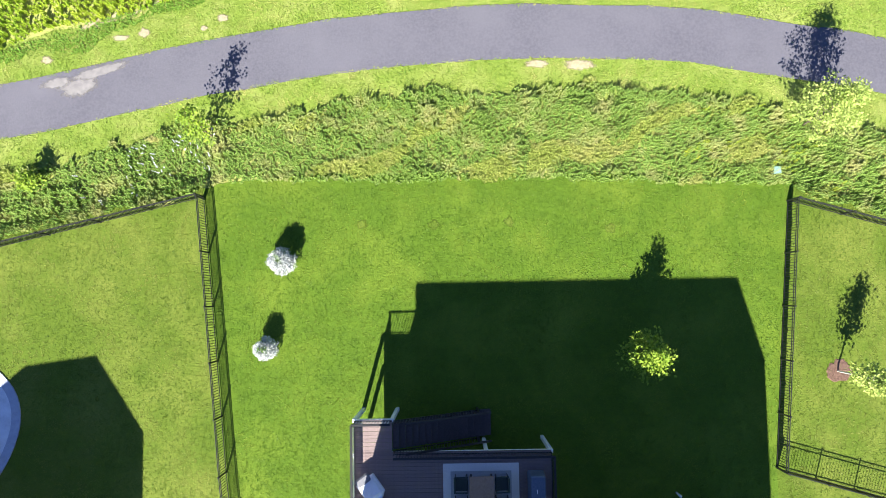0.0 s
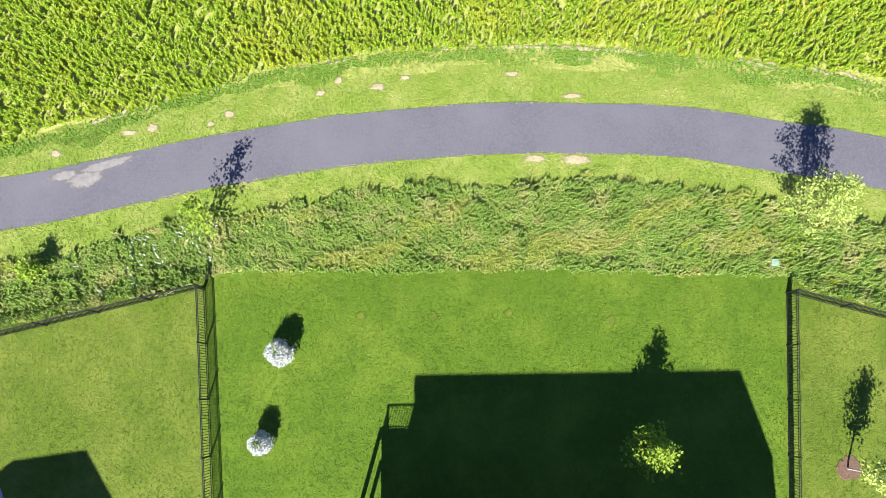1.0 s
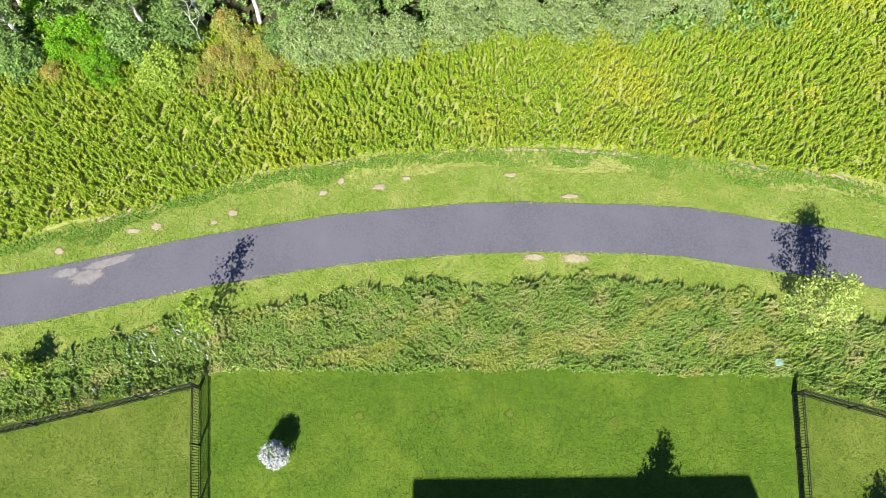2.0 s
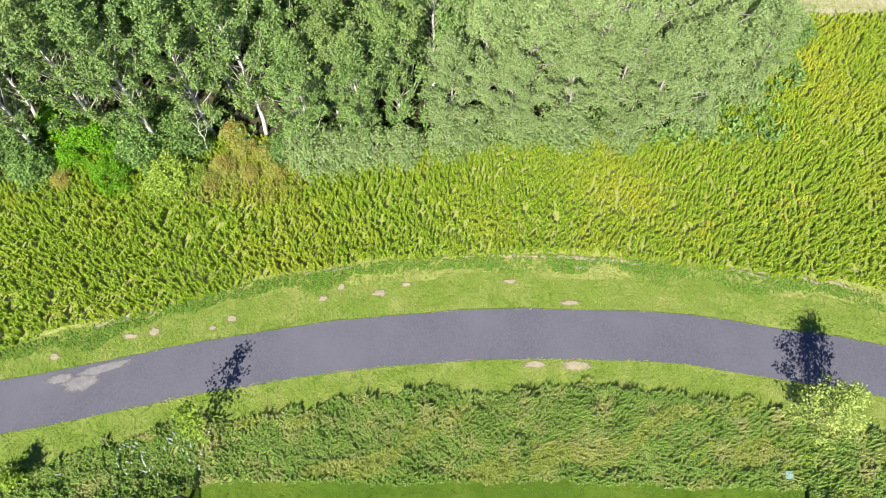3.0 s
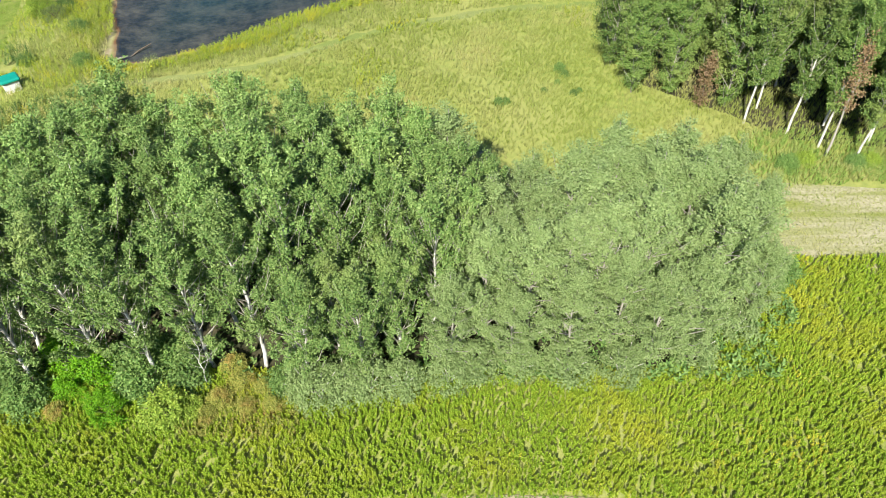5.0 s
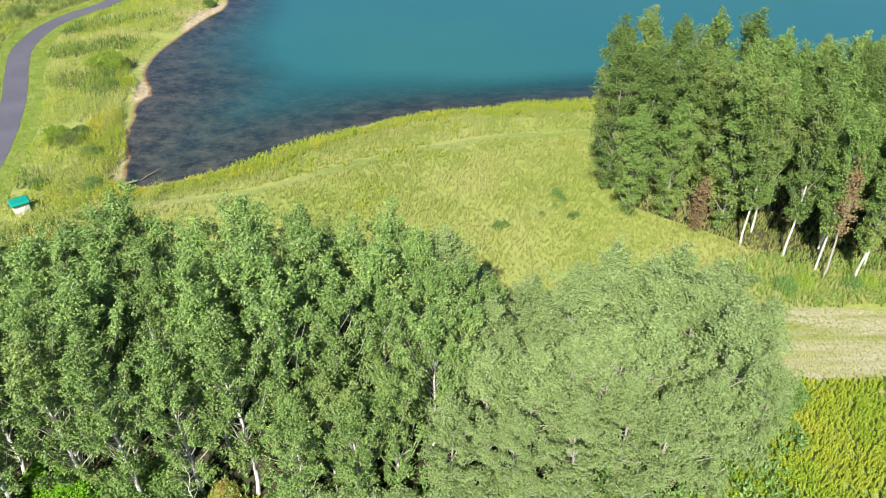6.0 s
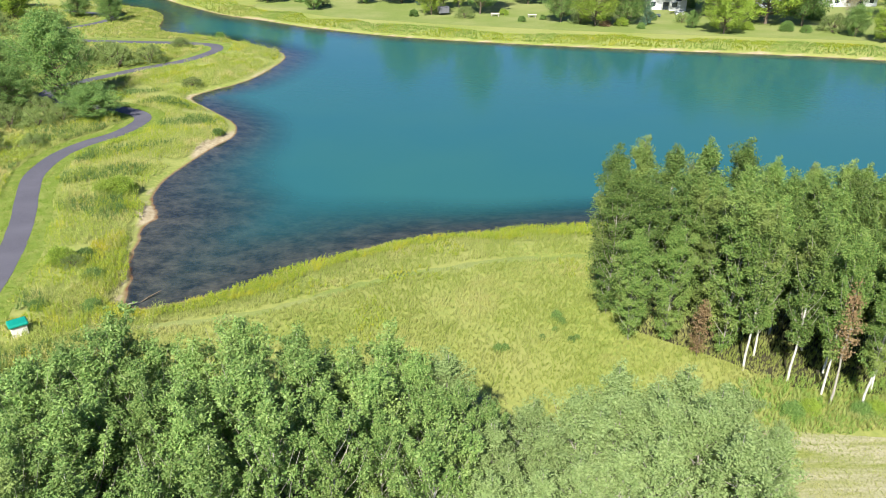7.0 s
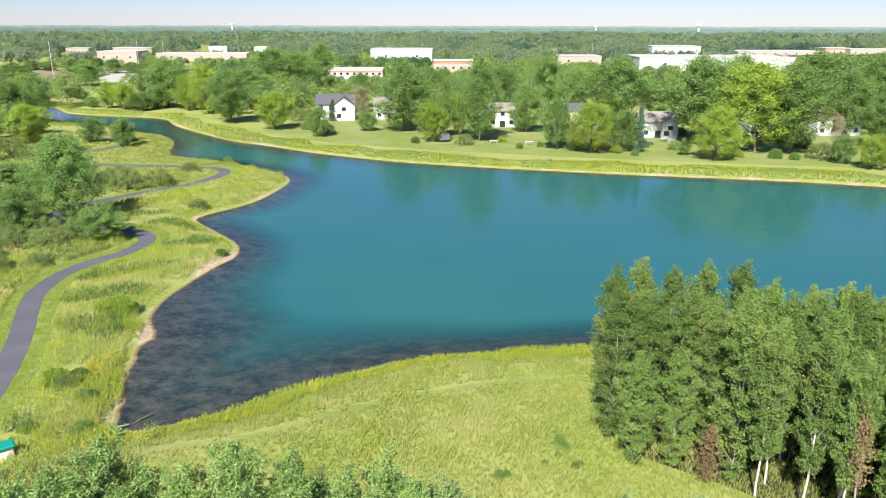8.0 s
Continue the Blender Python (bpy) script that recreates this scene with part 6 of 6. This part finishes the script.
patch("bare_lot", [(-197, 435), (-175, 435), (-218, 540), (-246, 540)], 0.03, surface("pale_gravel", (0.38, 0.35, 0.29), (0.48, 0.45, 0.39), big=0.05, fine=0.5), "bare pale gravel lot", "lot", 0.05)
patch("brown_field", [(-236, 435), (-211, 435), (-264, 544), (-294, 544)], 0.03, surface("brown_ploughed_soil", (0.22, 0.16, 0.10), (0.30, 0.23, 0.15), big=0.05, fine=0.5), "brown bare field", "field", 0.05)
ribbon("town_road", np.array([(-330 + 8 * k, 392 + 2.0 * math.sin(k * 0.2)) for k in range(24)], float), 4, 4, 0.04, M_DUSTY, "pale grey road across the meadow", "road", 0.1)

bus = thing("school_bus", "yellow bus parked in a row", "bus", group="parked buses")
bm = boxed(-1.2, 1.2, -5.5, 5.0, 0.6, 3.0, 0.2)
part("body", bm, M_BUS, bus)
part("hood", boxed(-1.0, 1.0, -6.8, -5.5, 0.6, 1.7, 0.15), M_BUS, bus)
for sx in (-1, 1):
    part("window_band", boxed(sx * 1.205 - 0.02, sx * 1.205 + 0.02, -5.0, 4.5, 1.9, 2.6), M_GLASS, bus)
    for wy in (-5.2, 3.0):
        part("wheel", mesh_np("wheel", *between((sx * 1.05, wy, 0.5), (sx * 1.25, wy, 0.5), 0.5, 0.5, 12), M_BLACK), M_BLACK, bus)
for k in range(26):
    copy_thing(bus, pose(-340 + (k % 13) * 3.15, 548 + (k // 13) * 24, 0, 0, 0, 8))
discard([bus])


def pole(x, y, h, label, arms=1):
    p = thing("utility_pole", label, "pole", pose(x, y, 0, 0, 0, 8), group="utility poles")
    part("shaft", mesh_np("shaft", *between((0, 0, -0.3), (0, 0, h), 0.22, 0.14, 8), M_FLATROOF), M_FLATROOF, p)
    for k in range(arms):
        part("crossarm", boxed(-1.3, 1.3, -0.08, 0.08, h - 0.8 - k * 1.4, h - 0.62 - k * 1.4), M_BARK_DARK, p)


pole(-194, 377, 24, "tall pale utility pole beside the road")
pole(-205, 560, 20, "pale utility pole behind the trees")
pole(-240, 600, 20, "pale utility pole beside a hall")
for k in range(10):
    pole(140 + k * 9, 720 + (k % 3) * 15, 15, "slim pale pole in a row", 0)


def tower(x, y, h, r, label):
    t = thing("water_tower", label, "tower", pose(x, y, 0), group="water towers")
    part("shaft", mesh_np("shaft", *tube([(0, 0, 0), (0, 0, h * 0.25), (0, 0, h * 0.72)], [r * 0.6, r * 0.3, r * 0.35], 12), M_TOWER, True), M_TOWER, t)
    zs_ = np.linspace(-1, 1, 9)
    part("tank", mesh_np("tank", *tube([(0, 0, h * 0.84 + z * r * 0.75) for z in zs_], list(np.sqrt(np.clip(1.0003 - zs_ ** 2, 0, 1)) * r), 16), M_TOWER, True), M_TOWER, t)


tower(-657, 2400, 32, 6, "white water tower on the horizon")
tower(474, 2400, 28, 5, "white water tower on the horizon")
tower(744, 2250, 33, 8, "white water tower on the horizon")


# ---- woods of the town, out to the horizon ----
def crowns(name, x, y, h, r, per, leaf, material, label, lobes=14):
    """Many far tree crowns as one mass: each crown a heap of leafy lobes with gaps between."""
    m_ = len(x) * lobes
    t = np.repeat(np.arange(len(x)), lobes)
    d = unit(rng.normal(size=(m_, 3)))
    d[:, 2] = np.abs(d[:, 2]) * 1.2 - 0.45
    mid = np.c_[x[t] + d[:, 0] * r[t] * 0.66, y[t] + d[:, 1] * r[t] * 0.66, h[t] * 0.52 + d[:, 2] * h[t] * 0.36]
    size = r[t] * rng.uniform(0.30, 0.55, m_)
    k = np.repeat(np.arange(m_), max(2, per // lobes))
    n = len(k)
    off = unit(unit(rng.normal(size=(n, 3))) + d[k] * 0.5 + np.array([0, 0, 0.25]))
    c = mid[k] + off * (size[k] * rng.uniform(0.7, 1.1, n))[:, None]
    way = unit(np.cross(off, rng.normal(size=(n, 3))))
    v, f = leaves(c, way, leaf * rng.uniform(0.6, 1.1, n), leaf * rng.uniform(0.9, 1.3, n), off + np.array([0, 0, 0.2]), 0.3, True)
    shade = np.clip(0.45 + 0.26 * drift(x, y, 60, 91) + 0.2 * rng.normal(size=len(x)), 0, 1)
    me = mesh_np(name, v, f, material)
    tone = me.attributes.new("tone", "FLOAT", "POINT")
    tone.data.foreach_set("value", np.repeat(shade[t][k], 3).astype(np.float32))
    return tagged(new(name, me), label, "woods", kind="stuff")


def open_ground(x, y):
    """Where woods may stand: clear of the buildings and of the view to them, of lots and lawns."""
    ok = np.ones(len(x), bool)
    for sx, sy, w, _ in SHEDS:
        a, b = (sx - w / 2 - 3) / sy, (sx + w / 2 + 3) / sy
        ok &= ~((x / y > a) & (x / y < b) & (y > sy * 0.90) & (y < sy + 40))
    ok &= ~((x < -120) & (y < 470) & (x > -330) & (y > 318) & (drift(x, y, 14, 44) < 0.9))
    ok &= ~((x < -290) & (x > -360) & (y > 470) & (y < 600))
    ok &= ~((x / y < -0.50) & (x / y > -0.68) & (y > 380) & (y < 600))
    ok &= ~((y < 248 + np.abs(x - 60) * 0.12) & (x > -60))
    for hx, hy in ((-38, 264), (-20.8, 266), (19.5, 245.5), (44.5, 254), (64.5, 222.5), (97.3, 226), (121.5, 228)):
        ok &= ~((np.abs(x - hx) < 12) & (y < hy + 17))
    ok &= ~((x / y < -0.37) & (x / y > -0.56) & (y > 330) & (y < 548) & (drift(x, y, 14, 44) < 1.1))
    return ok & (y > 248 + np.clip(-x - 20, 0, 80) * 0.6)


def kept_low(x, y, h):
    """Trees in front of the flat-roofed buildings are low enough to leave their upper walls free."""
    for sx, sy, w, tall in SHEDS:
        infront = (np.abs(x / y - sx / sy) < (w / 2 + 5) / sy) & (y < sy)
        h = np.where(infront, np.minimum(h, np.maximum(33 - (33 - tall * 0.5) * y / sy, 3.5)), h)
    return h


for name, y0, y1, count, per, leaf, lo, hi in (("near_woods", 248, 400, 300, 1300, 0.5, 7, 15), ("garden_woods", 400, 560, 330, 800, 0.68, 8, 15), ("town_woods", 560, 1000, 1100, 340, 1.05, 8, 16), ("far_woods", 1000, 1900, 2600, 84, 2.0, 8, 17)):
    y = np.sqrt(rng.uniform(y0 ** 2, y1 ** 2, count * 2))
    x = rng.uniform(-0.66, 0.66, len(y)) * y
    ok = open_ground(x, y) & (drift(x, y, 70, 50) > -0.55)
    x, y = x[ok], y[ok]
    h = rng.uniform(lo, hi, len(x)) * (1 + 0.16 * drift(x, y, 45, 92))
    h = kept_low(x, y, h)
    crowns(name, x, y, h, np.maximum(h, 6) * rng.uniform(0.36, 0.56, len(x)), per, leaf, M_GARDEN if y0 < 500 else M_TOWN_HAZE, "green woods and garden trees of a town", 14 if per > 200 else 7)
y = np.sqrt(rng.uniform(170 ** 2, 330 ** 2, 120))
x = -rng.uniform(0.56, 0.9, len(y)) * y
h = rng.uniform(6, 13, len(x))
crowns("west_woods", x, y, h, h * 0.42, 600, 0.5, M_SHADE, "green trees on the pond's west side")


def ridge(name, dist, low, high, material, label, seed):
    """A low wooded skyline along a wide arc."""
    a_ = np.linspace(-0.9, 0.9, 700)
    top = np.array([low + (high - low) * (0.5 + 0.5 * noise.fractal((t * dist * 0.012, seed, 0.3), 1.0, 2.0, 4)) for t in a_])
    x, y = np.sin(a_) * dist, np.cos(a_) * dist
    v = np.concatenate([np.c_[x, y, top * 0 - 1], np.c_[x, y, top], np.c_[x * 1.04, y * 1.04, top * 0.7]])
    n = len(a_)
    i = np.arange(n - 1)
    f = np.concatenate([np.stack([i, i + 1, i + n + 1, i + n], 1), np.stack([i + n, i + n + 1, i + 2 * n + 1, i + 2 * n], 1)])
    tagged(new(name, mesh_np(name, v, f, material)), label, "backdrop", kind="structure")


ridge("backdrop_1", 1950, 13, 17, M_HILL_HAZE, "distant wooded skyline with painted haze", 1)
ridge("backdrop_2", 2800, 14, 18, M_HILL_HAZE, "distant wooded skyline further off with painted haze", 2)
ridge("backdrop_3", 4300, 15, 19, M_HILL_FAR_HAZE, "wooded horizon in painted haze colours", 3)
